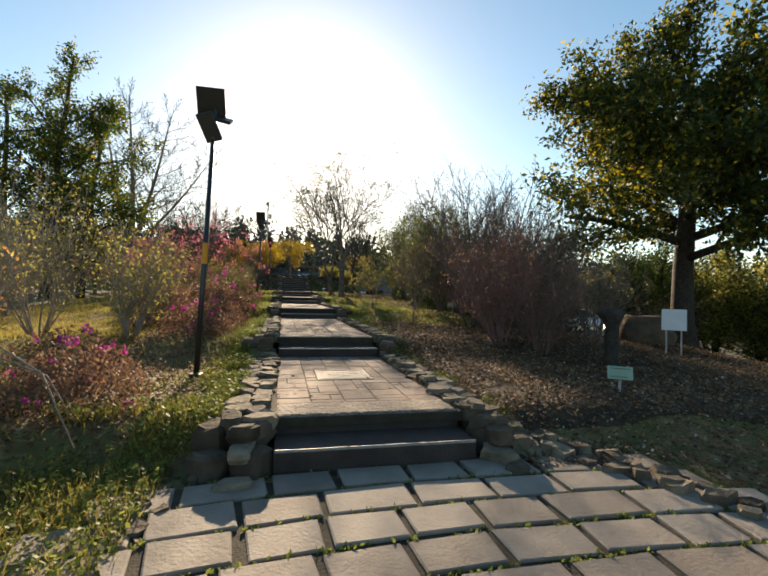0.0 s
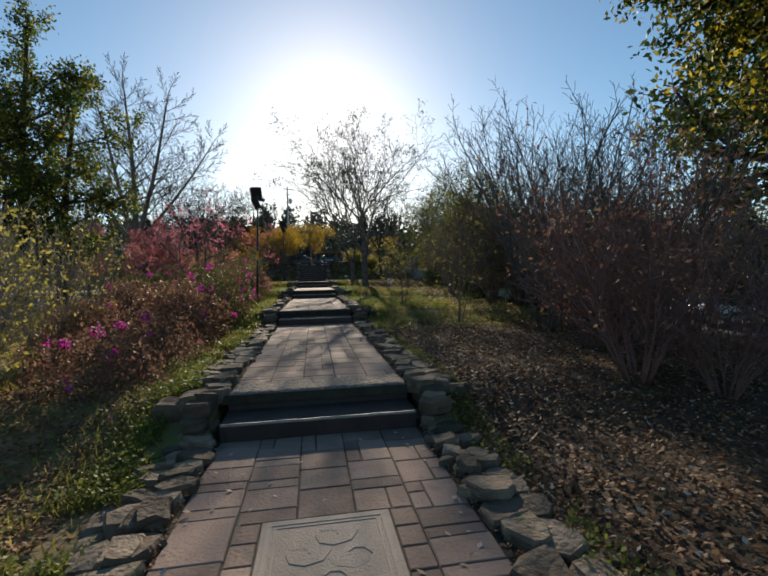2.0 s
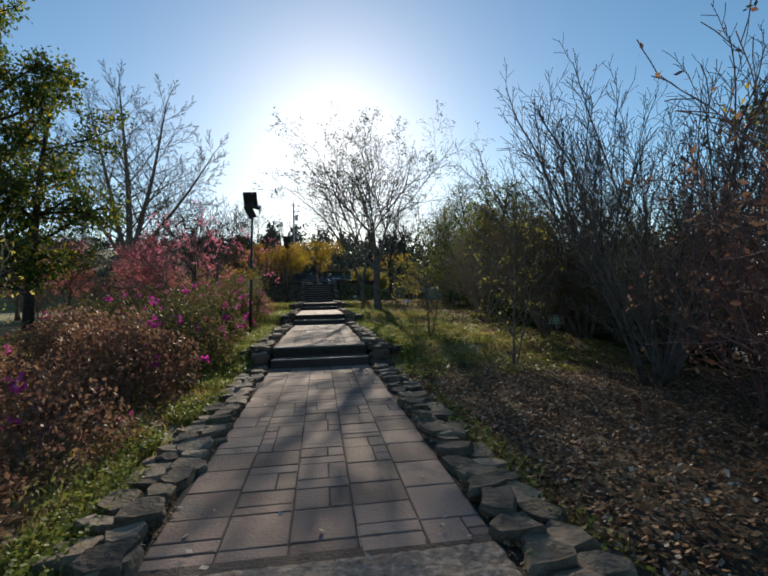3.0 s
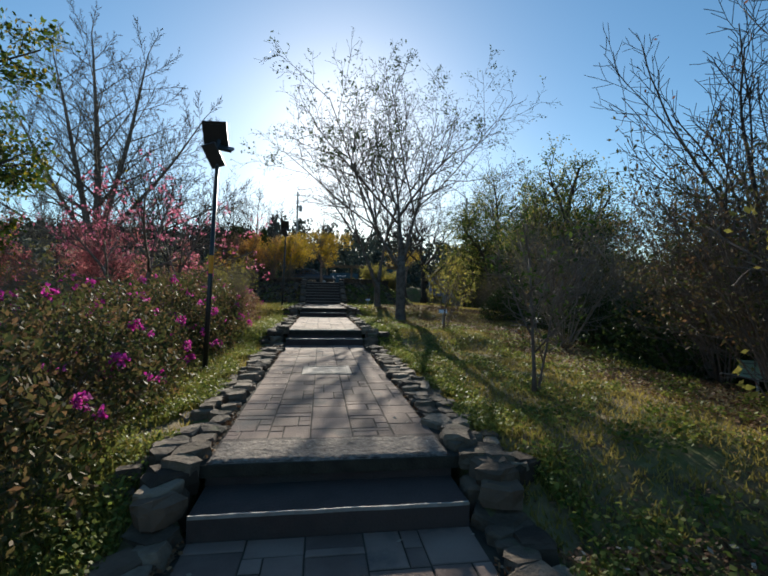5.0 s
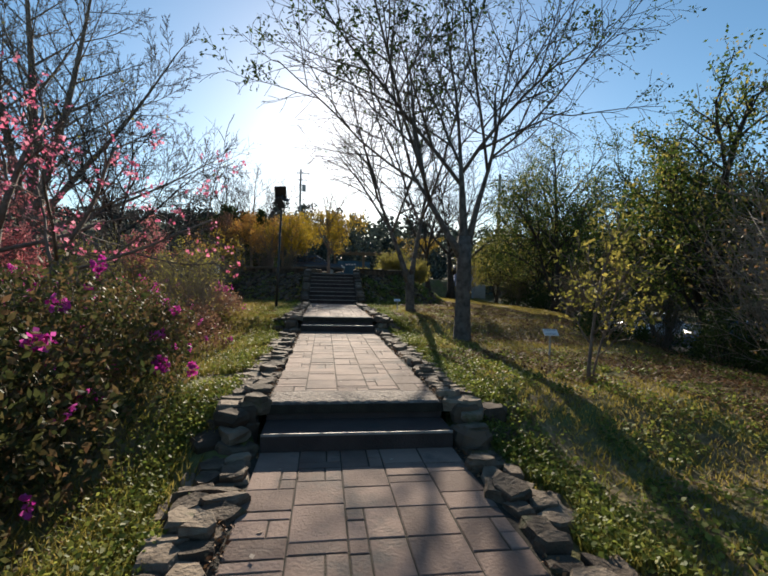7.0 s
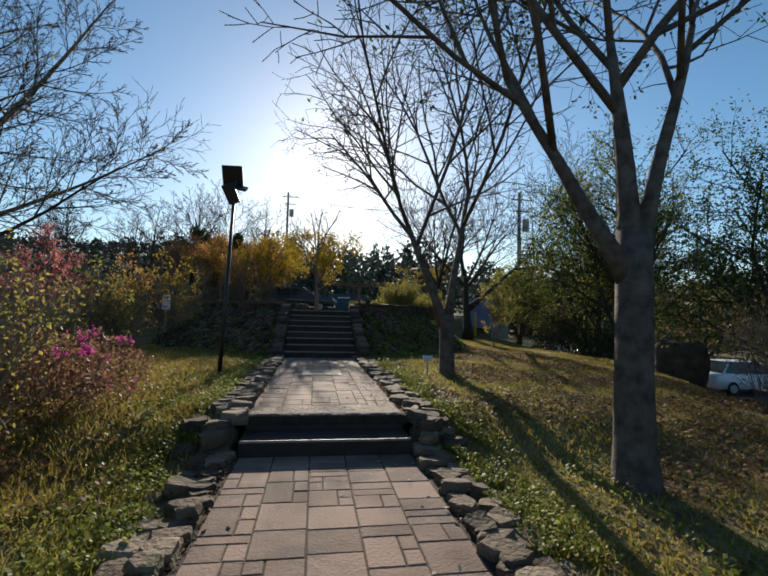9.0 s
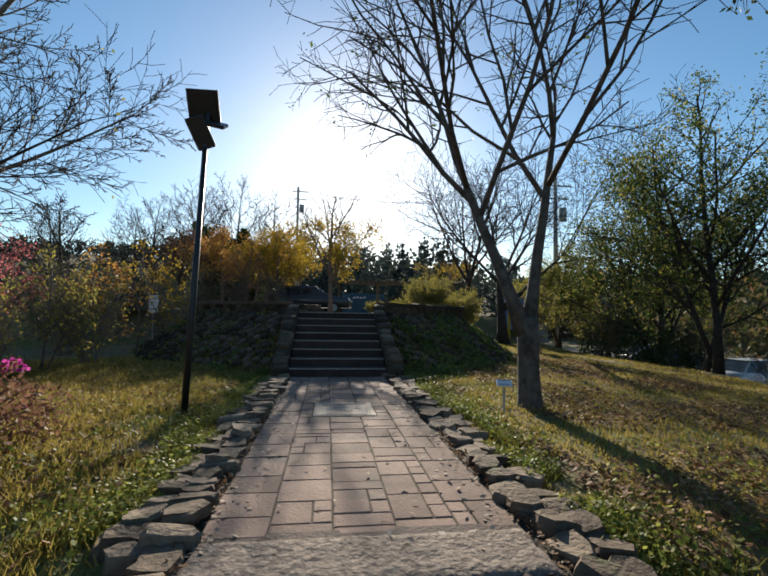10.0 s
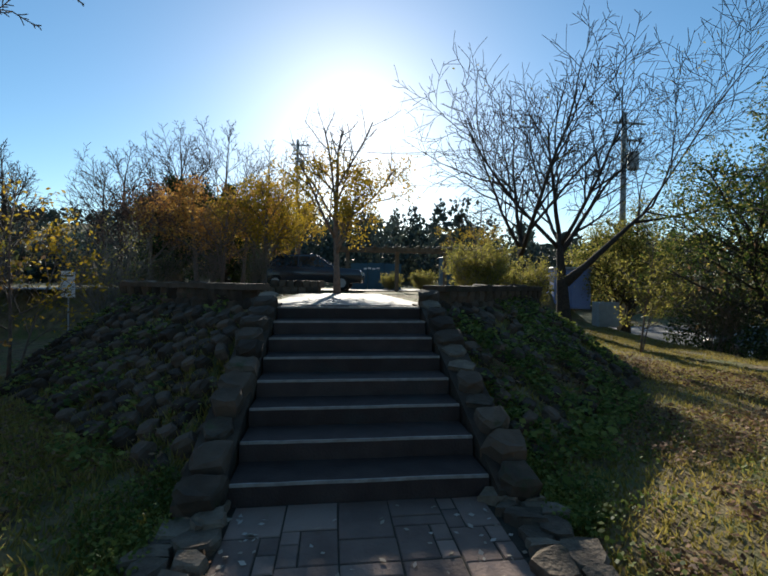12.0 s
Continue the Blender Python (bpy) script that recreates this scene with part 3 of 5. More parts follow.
# ---------------------------------------------------------------- dry stone edging
for i in range(5):
    a, b = FLIGHTS[i] - 0.25, (FLIGHTS[i + 1] - TREAD - 0.15 if i < 4 else STAIR_Y - 0.05)
    z = LEVELS[i + 1]
    for side in (-1, 1):
        e = thing("stone_edging", (side * 1.1, a, z), "low dry-laid edging of flat weathered stones along the path", "stone edging", "stone edgings", "structure")
        for row, (x0, w0, w1, h0, h1) in enumerate(((-0.09, 0.19, 0.32, 0.11, 0.16), (0.1, 0.18, 0.32, 0.11, 0.15), (0.26, 0.12, 0.24, 0.06, 0.09))):
            y = 0.1
            while y < b - a:
                d = U(0.11, 0.3)
                if row == 0 or rng.random() < (0.85 if row == 1 else 0.4):
                    for lay in range(2 if row == 0 and rng.random() < 0.25 else 1):
                        h = U(h0, h1) * (0.55 if lay else 1)
                        x = side * (x0 + U(-0.03, 0.03))
                        m = Matrix.Translation((x, y + d / 2 + U(-0.02, 0.02), -0.085 - 0.012 * row + lay * 0.1)) @ Euler((U(-0.12, 0.12), U(-0.12, 0.12), U(-0.35, 0.35) + (math.pi if rng.random() < 0.5 else 0))).to_matrix().to_4x4() @ Matrix.Diagonal((U(w0, w1) * 1.1, d * 1.32, h / 0.5, 1))
                        put("edging_stone", rng.choice(rock_meshes), e, m)
                y += d * 0.92
# heavier stones that flank each flight of steps
for i, fy in enumerate(FLIGHTS):
    for side in (-1, 1):
        e = thing("flanking_stones", (side * 1.1, fy - TREAD, LEVELS[i]), "stacked dark rough boulders flanking the stone steps", "boulders", "boulders by the steps", "structure")
        for (x, y, z, w, d, h) in ((-0.02, 0.02, -0.08, 0.34, 0.3, 0.2), (0.0, 0.28, -0.05, 0.34, 0.32, 0.2), (0.0, 0.06, 0.1, 0.28, 0.26, 0.12), (0.0, 0.34, 0.13, 0.32, 0.3, 0.15), (0.28, 0.12, -0.12, 0.3, 0.32, 0.2), (0.3, 0.42, 0.0, 0.32, 0.3, 0.22), (0.02, 0.2, 0.19, 0.24, 0.26, 0.1), (0.05, -0.24, -0.08, 0.28, 0.26, 0.12)):
            m = Matrix.Translation((side * x + U(-0.03, 0.03), y + U(-0.04, 0.04), z)) @ Euler((U(-0.1, 0.1), U(-0.1, 0.1), U(0, 6.28))).to_matrix().to_4x4() @ Matrix.Diagonal((w * 1.1, d * 1.15, h / 0.6, 1))
            put("boulder", rng.choice(rock_meshes if rng.random() < 0.45 else boulder_meshes), e, m)
# border of the court on its far side
e = thing("stone_edging", (2.0, 3.4, 0), "curving row of rough stones round the flagstone court", "stone edging", "stone edgings", "structure")
for k in range(46):
    t = k / 45
    x, y = (1.25 + 1.5 * t, 3.75 - 2.6 * t * t) if k % 2 else (1.4 + 1.5 * t, 3.9 - 2.55 * t * t)
    m = Matrix.Translation((x - 2.0 + U(-0.07, 0.07), y - 3.4 + U(-0.07, 0.07), terrain(x, y) - 0.04)) @ Euler((U(-0.2, 0.2), U(-0.2, 0.2), U(0, 6.28))).to_matrix().to_4x4() @ Matrix.Diagonal((U(0.14, 0.32), U(0.14, 0.3), U(0.2, 0.4), 1))
    put("edging_stone", rng.choice(rock_meshes), e, m)
e = thing("stone_edging", (-2.0, 3.4, 0), "scattered half-buried stones at the edge of the flagstone court", "stone edging", "stone edgings", "structure")
for k in range(24):
    t = k / 23
    x, y = -1.35 - 1.2 * t, 3.8 - 2.2 * t
    m = Matrix.Translation((x + 2.0 + U(-0.15, 0.15), y - 3.4 + U(-0.15, 0.15), terrain(x, y) - 0.05)) @ Euler((U(-0.2, 0.2), U(-0.2, 0.2), U(0, 6.28))).to_matrix().to_4x4() @ Matrix.Diagonal((U(0.1, 0.2), U(0.1, 0.2), U(0.15, 0.28), 1))
    put("edging_stone", rng.choice(rock_meshes), e, m)

# ---------------------------------------------------------------- stony banks, cheeks of the staircase, parapets, plaza
for side, nm in ((-1, "stone_bank"), (1, "stone_bank")):
    bank = thing(nm, (side * 3.0, 36.5, 1.6), "dark stone-pitched bank beside the staircase, partly overgrown", "stone bank", "stone banks", "structure")
    n, rest = 0, MB()
    for row in range(15):
        for colm in range(32):
            x = side * (1.35 + colm * 0.215 + (0.1 if row % 2 else 0)) + U(-0.05, 0.05)
            y = 35.3 + row * 0.215 + max(0.0, abs(x) - 1.2) * 0.95 + U(-0.05, 0.05)
            gap = plaza_gap(x, y)
            if gap < 0.1 or gap > 2.35 or abs(x) > 6.4 or (side > 0 and rng.random() < 0.25):
                continue
            z = terrain(x, y)
            nx = (terrain(x + 0.1, y) - terrain(x - 0.1, y)) / 0.2
            ny = (terrain(x, y + 0.1) - terrain(x, y - 0.1)) / 0.2
            q = Vector((-nx, -ny, 1)).to_track_quat('Z', 'Y').to_matrix().to_4x4()
            m = Matrix.Translation((x - side * 3.0, y - 36.5, z - 1.6 - 0.06)) @ q @ Matrix.Rotation(U(-0.6, 0.6), 4, 'Z') @ Matrix.Diagonal((U(0.15, 0.29), U(0.14, 0.24), U(0.12, 0.28), 1))
            me = rng.choice(boulder_meshes)
            if n < 290 and abs(x) < 4.4:
                put("bank_stone", me, bank, m)
                n += 1
            else:
                base = len(rest.v)
                rest.v += [m @ v.co for v in me.vertices]
                rest.f += [tuple(base + i for i in f.vertices) for f in me.polygons]
    tagged(part("rubble", rest, M_boulder, bank), kind="stuff")
    cheek = thing("stair_cheek", (side * 1.1, STAIR_Y, LEVELS[-1]), "row of squared rough stones edging the staircase", "stair edging", "stair edgings", "structure")
    wall = MB()
    prof = [(-0.15, -0.15), (STAIR_T * STAIR_N + 0.3, -0.15), (STAIR_T * STAIR_N + 0.3, STAIR_N * RISE + 0.02), (STAIR_T * (STAIR_N - 1), STAIR_N * RISE + 0.0), (-0.15, 0.1)]
    for xx in (-0.15, 0.15):
        for yy, zz in prof:
            wall.v.append(Vector((xx, yy, zz)))
    k = len(prof)
    wall.f += [tuple(range(k)), tuple(reversed(range(k, 2 * k)))] + [(i, i + k, (i + 1) % k + k, (i + 1) % k) for i in range(k)]
    part("core", wall, M_boulder, cheek)
    for j in range(12):
        t = j / 11
        m = Matrix.Translation((U(-0.02, 0.02), -0.05 + t * (STAIR_T * STAIR_N), 0.06 + t * STAIR_N * RISE * 0.97)) @ Euler((radians(22) + U(-0.06, 0.06), U(-0.06, 0.06), U(-0.1, 0.1))).to_matrix().to_4x4() @ Matrix.Diagonal((U(0.27, 0.36), U(0.27, 0.34), U(0.22, 0.32), 1))
        put("cheek_stone", rng.choice(boulder_meshes + rock_meshes[:2]), cheek, m)
    par = thing("parapet", (side * 1.3, 38.35, PLAZA), "low dark rubble parapet wall on the bank", "parapet", "parapets", "structure")
    Lp, an = 4.4, math.atan2(1.0, 1.0)
    ux, uy = side * math.cos(an), math.sin(an)
    for j in range(13):
        for lv in range(2):
            s = (j + 0.5 * (lv % 2)) * Lp / 13 + 0.1
            m = Matrix.Translation((ux * s, uy * s, -0.22 + lv * 0.24)) @ Matrix.Rotation(math.atan2(uy, ux) + U(-0.05, 0.05), 4, 'Z') @ Matrix.Diagonal((U(0.36, 0.42), 0.42, 0.36 + U(-0.02, 0.04), 1))
            put("parapet_stone", rng.choice(boulder_meshes), par, m)
    cap = MB()
    npt = 14
    for j in range(npt + 1):
        s = Lp * j / npt
        for o, zz in ((-0.2, 0.2), (-0.2, 0.29), (0.2, 0.29), (0.2, 0.2)):
            cap.v.append(Vector((ux * s - uy * o, uy * s + ux * o * 1.0, zz + 0.015 * noise.noise(Vector((s * 2, side, o))))))
    for j in range(npt):
        for q in range(4):
            cap.f.append((j * 4 + q, j * 4 + (q + 1) % 4, (j + 1) * 4 + (q + 1) % 4, (j + 1) * 4 + q))
    cap.f += [(0, 1, 2, 3), (npt * 4 + 3, npt * 4 + 2, npt * 4 + 1, npt * 4)]
    part("coping", cap, M_boulder, par, "flat mossy coping")

plaza = thing("pavement_plaza", (0, 38, PLAZA), "sunlit pale paved terrace at the head of the stairs", "pavement", "", "structure")
pb = MB()
pb.box((0, 3.9, -0.06), (2.5, 7.4, 0.09), 0.005)
part("joint_bed", pb, M_joint, plaza)
for j in range(16):
    x = -1.2
    while x < 1.18:
        w = min(U(0.4, 0.62), 1.22 - x)
        mb = piece_rect(w - 0.008, 0.442, 0.05)
        put("paving_stone", mb.mesh("paving_stone", M_plaza), plaza, pose(x + w / 2, 0.42 + j * 0.45, 0.0))
        x += w
lw = thing("low_wall", (-1.35, 45.5, PLAZA), "low dark stone wall at the back of the terrace", "wall", "", "structure")
for j in range(7):
    for lv in range(2):
        m = Matrix.Translation((-0.75 + (j + 0.5 * lv) * 0.23, U(-0.02, 0.02), -0.03 + 0.19 * lv)) @ Matrix.Rotation(U(-0.05, 0.05), 4, 'Z') @ Matrix.Diagonal((U(0.25, 0.29), 0.34, 0.3, 1))
        put("wall_stone", rng.choice(boulder_meshes), lw, m)
lane = MB()
for k in range(25):
    t = k / 24
    cx, cy = -13 + 38 * t, 47.5 + 6.0 * math.sin(t * 2.2) + 8 * t * t
    for o in (-2.3, 2.3):
        lane.v.append(Vector((cx - 0.35 * o, cy + o, max(terrain(cx, cy), terrain(cx - 0.35 * o, cy + o)) + 0.05)))
for k in range(24):
    lane.f.append((2 * k, 2 * k + 2, 2 * k + 3, 2 * k + 1))
tagged(new("road", lane.mesh("road", M_plaza, True)), "pale concrete lane crossing behind the terrace", "road", "", "structure")
lot = MB()
for k in range(211):
    y = -6 + 70 * k / 210
    for x in (15.5, 17.5, 19.5, 21.5, 23.5, 25.5, 28):
        lot.v.append(Vector((x, y, 0.0)))
for i in range(len(lot.v)):
    lot.v[i].z = terrain(lot.v[i].x, lot.v[i].y) + 0.06
for k in range(210):
    for j in range(6):
        a = k * 7 + j
        lot.f.append((a, a + 1, a + 8, a + 7))
tagged(new("road", lot.mesh("road", M_road, True)), "grey asphalt parking strip below the lawn", "road", "", "structure")


# ---------------------------------------------------------------- solar lamps
def make_lamp(x, y, lean=0.0, sticker=False):
    lp = thing("street_lamp", G(x, y), "black solar street lamp on a slim round post", "street lamp", "solar lamps")
    lp.matrix_basis = pose(*G(x, y), 0, lean, 0) @ Matrix.Diagonal((1, 1, 0.955, 1))
    post = MB()
    post.tube([Vector((0, 0, -0.1)), Vector((0, 0, 1.2)), Vector((0, 0, 3.45))], [0.042, 0.038, 0.03], 12)
    part("post", post, M_black, lp, "", True)
    bp = MB()
    bp.tube([Vector((0, 0, 0)), Vector((0, 0, 0.06)), Vector((0, 0, 0.065))], [0.095, 0.095, 0.05], 14)
    part("base_plate", bp, M_black, lp)
    if sticker:
        st = MB()
        st.tube([Vector((0, 0, 1.62)), Vector((0, 0, 1.92))], [0.0385, 0.0375], 12, False)
        part("sticker", st, M_orange, lp, "orange warning sticker round the post")
    hd = MB()
    hd.box((-0.05, -0.05, 3.57), (0.22, 0.07, 0.4), 0.02, Euler((radians(24), radians(-24), 0)).to_matrix())
    head = part("lamp_head", hd, M_black, lp, "flat ribbed lamp housing hanging at a tilt")
    for k in range(5):
        fin = MB()
        fin.box(Vector((-0.05, -0.05, 3.57)) + Euler((radians(24), radians(-24), 0)).to_matrix() @ Vector((0, 0.045, -0.15 + 0.075 * k)), (0.19, 0.03, 0.012), 0.003, Euler((radians(24), radians(-24), 0)).to_matrix())
        part("fin", fin, M_black, head)
    hd2 = MB()
    hd2.box((0.1, 0.0, 3.72), (0.26, 0.2, 0.05), 0.02, Euler((radians(32), radians(8), 0)).to_matrix())
    part("lamp_head", hd2, M_black, lp, "small flat second lamp housing")
    ar = MB()
    ar.tube([Vector((0, 0, 3.4)), Vector((0, 0.0, 3.72)), Vector((0, 0.03, 3.86))], [0.032, 0.03, 0.03], 8)
    part("bracket", ar, M_black, lp)
    pn = MB()
    rot = Euler((radians(-62), radians(-5), radians(4))).to_matrix()
    pn.box((-0.06, 0.02, 3.95), (0.37, 0.41, 0.03), 0.008, rot)
    p = part("solar_panel", pn, M_black, lp, "tilted square solar panel")
    ce = MB()
    for i in range(3):
        for j in range(4):
            c = rot @ Vector(((i - 1) * 0.11, (j - 1.5) * 0.094, 0.017))
            ce.box(c + Vector((-0.06, 0.02, 3.95)), (0.103, 0.088, 0.004), 0.001, rot)
    part("solar_cells", ce, M_panel, p)
    bk = MB()
    c = rot @ Vector((0, 0, -0.02))
    bk.box(c + Vector((-0.06, 0.02, 3.95)), (0.28, 0.32, 0.012), 0.003, rot)
    part("backing", bk, M_black, p)
    return lp


for x, y, lean, sticker in ((-1.95, 6.3, 2.0, True), (-1.9, 18.8, 2.0, True), (-1.87, 32.0, 1.8, False)):
    make_lamp(x, y, lean, sticker)


# ---------------------------------------------------------------- signs
def make_sign(name, x, y, w, h, top, face, label, tilt=20, posts=1, rz=0, bars=4):
    s = thing(name, G(x, y), label, "sign", rz=rz)
    rot = Euler((radians(90 - tilt), 0, 0)).to_matrix()
    c = Vector((0, 0, top - h / 2 * math.cos(radians(tilt))))
    for k in range(posts):
        pm = MB()
        px = 0 if posts == 1 else (k - (posts - 1) / 2) * w * 0.6
        pm.tube([Vector((px, 0.02, -0.1)), Vector((px, 0.02, c.z))], [0.017, 0.017], 8)
        part("post", pm, M_grey, s)
    b = MB()
    b.box(c, (w, h, 0.02), 0.005, rot)
    board = part("board", b, face, s)
    for k in range(bars):
        bb = MB()
        o = rot @ Vector((-w * 0.06 if k % 2 else 0, h * (0.32 - 0.62 * k / max(1, bars - 1)), 0.012))
        bb.box(c + o, (w * (0.72 if k % 2 else 0.8), h * 0.06, 0.004), 0.001, rot)
        part("writing", bb, M_ink, board)
    return s


make_sign("notice_board", 7.65, 7.9, 0.47, 0.47, 1.05, M_white, "white notice board on thin metal posts among fallen leaves", 4, 2, -42, 0)
make_sign("plant_label", 3.38, 4.7, 0.29, 0.17, 0.36, M_greenb, "small pale green plant label on a short post", 20, 1, -36, 2)
make_sign("plant_label", 3.8, 25.2, 0.26, 0.18, 0.55, M_white, "white plant label on a short post in the lawn", 55, 1, -10, 2)
# stand-in for a pale stone at the tree's foot; post and writing are made up
make_sign("plant_label", 2.1, 32.1, 0.2, 0.14, 0.42, M_white, "pale leaning stone beside the forked tree, stood in for by a small white plate on a post", 62, 1, -15, 2)
make_sign("plant_label", 6.1, 17.0, 0.42, 0.26, 0.5, M_greenb, "pale green plant label standing in the weeds", 25, 1, -40, 2)
make_sign("plant_label", -6.2, 42.5, 0.3, 0.6, 1.7, M_white, "pale upright sign plate by the shrubs", 0, 1, 0, 2)

# ---------------------------------------------------------------- trees
VASE = dict(levels=4, segs=(5, 5, 4, 3, 2), wob=(0.06, 0.12, 0.16, 0.2, 0.25), up=(0.0, 0.09, 0.07, 0.05, 0.0), kids=(4, 4, 5, 4), start=(0.75, 0.25, 0.2, 0.15), ang=(34, 32, 38, 42), ratio=(1.5, 0.62, 0.6, 0.6), taper=0.55, thin=0.62, shrink=0.3, min_r=0.004)
# the grey-barked pair beside the path
tree("lawn_tree", G(2.78, 27.2), "tall grey-barked tree, nearly bare, with a smooth forking trunk", "tree", dict(VASE, kids=(4, 7, 6, 4), ratio=(2.75, 0.6, 0.55, 0.5), start=(0.6, 0.12, 0.15, 0.15), ang=(34, 38, 42, 42), up=(0, 0.05, 0.05, 0.02, -0.05), min_r=0.005, thin=0.68, taper=0.36, lift=(-0.9, 2.6)),
     [((-0.06, 0, 2.0), (-0.62, -0.05, 1), 2.2, 0.09), ((-0.01, 0.02, 2.2), (-0.06, 0.08, 1), 2.2, 0.115), ((0.06, 0, 2.3), (0.24, 0.0, 1), 2.3, 0.085)], M_bark_m, [("foliage", L_green, dict(per=2, size=0.09, spread=0.12, keep=0.16, low=5.0)), ("dark_foliage", L_dark, dict(per=5, size=0.1, spread=0.26, keep=0.7, low=5.4, clump=0.17))], "trees by the path", (2.35, 0.165, -0.02))
tree("lawn_tree", G(2.62, 32.4), "twin-trunked grey tree, almost leafless, spreading over the path", "tree", dict(VASE, kids=(4, 8, 6, 4), ratio=(2.1, 0.62, 0.55, 0.5), ang=(36, 38, 40, 42), start=(0.6, 0.12, 0.15, 0.15), up=(0, 0.06, 0.06, 0.0, -0.06), min_r=0.005, thin=0.68, taper=0.4, lift=(-0.9, 3.2)),
     [((-0.09, 0.0, 1.15), (-0.33, 0.03, 1), 2.7, 0.105), ((-0.03, 0.02, 1.12), (0.13, 0.06, 1), 3.0, 0.1)], M_bark_m, [("foliage", L_green, dict(per=2, size=0.09, spread=0.1, keep=0.07))], "trees by the path", (1.25, 0.15, -0.06))
# big evergreen by the court
EVER = dict(levels=3, segs=(5, 5, 4, 3), wob=(0.05, 0.15, 0.2, 0.25), up=(0.0, 0.03, 0.02, 0.0), kids=(11, 7, 6), start=(0.3, 0.2, 0.15), ang=(62, 48, 48), ratio=(0.62, 0.55, 0.55), taper=0.45, thin=0.5, shrink=0.3, min_r=0.006)
# both evergreens mix plain leaves with gold ones that paint sunlight on the crown
tree("evergreen_tree", G(10.7, 10.4), "large dense evergreen tree with a stout trunk and foliage coloured gold as if sunlit", "tree", dict(EVER, ratio=(0.74, 0.5, 0.48), kids=(18, 8, 6), start=(0.42, 0.2, 0.15)), [((0, 0, 0), (-0.04, -0.03, 1), 7.2, 0.34)], M_bark_d,
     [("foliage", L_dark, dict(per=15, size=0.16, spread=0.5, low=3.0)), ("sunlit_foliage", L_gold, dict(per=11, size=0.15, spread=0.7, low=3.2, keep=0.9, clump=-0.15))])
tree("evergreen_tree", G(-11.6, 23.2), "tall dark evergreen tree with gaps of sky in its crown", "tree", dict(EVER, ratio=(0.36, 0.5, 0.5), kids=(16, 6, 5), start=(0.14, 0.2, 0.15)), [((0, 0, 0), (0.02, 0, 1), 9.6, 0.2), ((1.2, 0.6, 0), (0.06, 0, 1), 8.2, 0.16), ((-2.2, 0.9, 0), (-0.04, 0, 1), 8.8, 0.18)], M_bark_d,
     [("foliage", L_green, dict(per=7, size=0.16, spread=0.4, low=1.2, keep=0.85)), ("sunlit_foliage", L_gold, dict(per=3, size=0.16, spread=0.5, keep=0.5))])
# bare dawn redwoods
META = dict(levels=3, segs=(9, 6, 4, 2), wob=(0.03, 0.07, 0.12, 0.2), up=(0.015, 0.045, 0.05, 0.0), kids=(26, 11, 7), start=(0.12, 0.15, 0.12), ang=(54, 34, 36), ratio=(0.46, 0.42, 0.42), taper=0.15, thin=0.34, shrink=0.6, min_r=0.0095)
tree("dawn_redwood", G(-12.6, 37.7), "tall bare many-stemmed tree with upswept branches, leafless", "tree", META, [((-0.12, 0, 3.4), (-0.2, 0, 1), 10.5, 0.2), ((0, 0.1, 3.4), (0.02, 0.03, 1), 12.0, 0.24), ((0.12, 0, 3.4), (0.22, 0, 1), 11.0, 0.2), ((-0.12, 0.1, 3.3), (-0.7, 0.05, 1), 9.4, 0.15), ((0.12, 0, 3.3), (0.75, 0, 1), 9.6, 0.15), ((-0.1, 0, 3.0), (-1, 0, 0.42), 8.0, 0.1), ((0.1, 0.1, 3.0), (1, 0, 0.4), 8.2, 0.1)], M_bark, [], "", (3.5, 0.3, 0.0))
tree("evergreen_tree", G(-8.6, 56.0), "broad dark brownish-green tree behind the autumn trees", "tree", dict(EVER, ratio=(0.5, 0.5, 0.5), kids=(16, 7, 5), start=(0.12, 0.2, 0.15)), [((0, 0, 0), (0, 0, 1), 4.5, 0.18), ((0.9, 0.3, 0), (0.1, 0, 1), 4.0, 0.14)], M_bark_d, [("foliage", L_dark, dict(per=9, size=0.17, spread=0.4)), ("brown_foliage", L_bronze, dict(per=3, size=0.15, spread=0.45, keep=0.6))])
tree("conifer", G(-6.4, 57.5), "dark conical conifer behind the autumn trees", "tree", dict(EVER, ratio=(0.46, 0.5, 0.5), kids=(34, 7, 5), start=(0.08, 0.15, 0.1), shrink=0.7), [((0, 0, 0), (0, 0, 1), 5.2, 0.16)], M_bark_d, [("foliage", L_dark, dict(per=8, size=0.2, spread=0.35))])
# bare crowned trees farther off
FARBARE = dict(levels=3, segs=(6, 5, 3, 2), wob=(0.03, 0.1, 0.15, 0.2), up=(0.0, 0.1, 0.08, 0.0), kids=(16, 8, 6), start=(0.3, 0.2, 0.15), ang=(50, 38, 40), ratio=(0.64, 0.5, 0.5), taper=0.25, thin=0.45, shrink=0.45, min_r=0.012)
for k, (x, y, h) in enumerate(((-15.0, 62, 6.2), (-13.2, 60, 6.8), (-11.4, 63, 7.6), (-9.6, 60, 7.8), (-7.6, 62, 8.6), (-5.4, 64, 8.0), (-18, 58, 6), (-21, 62, 6.4), (-24, 55, 6))):
    tree("bare_tree", G(x, y), "slender leafless tree in a distant row", "tree", FARBARE, [((0, 0, 0), (U(-0.06, 0.06), 0, 1), h, 0.16)], M_bark_d, [], "row of bare trees")
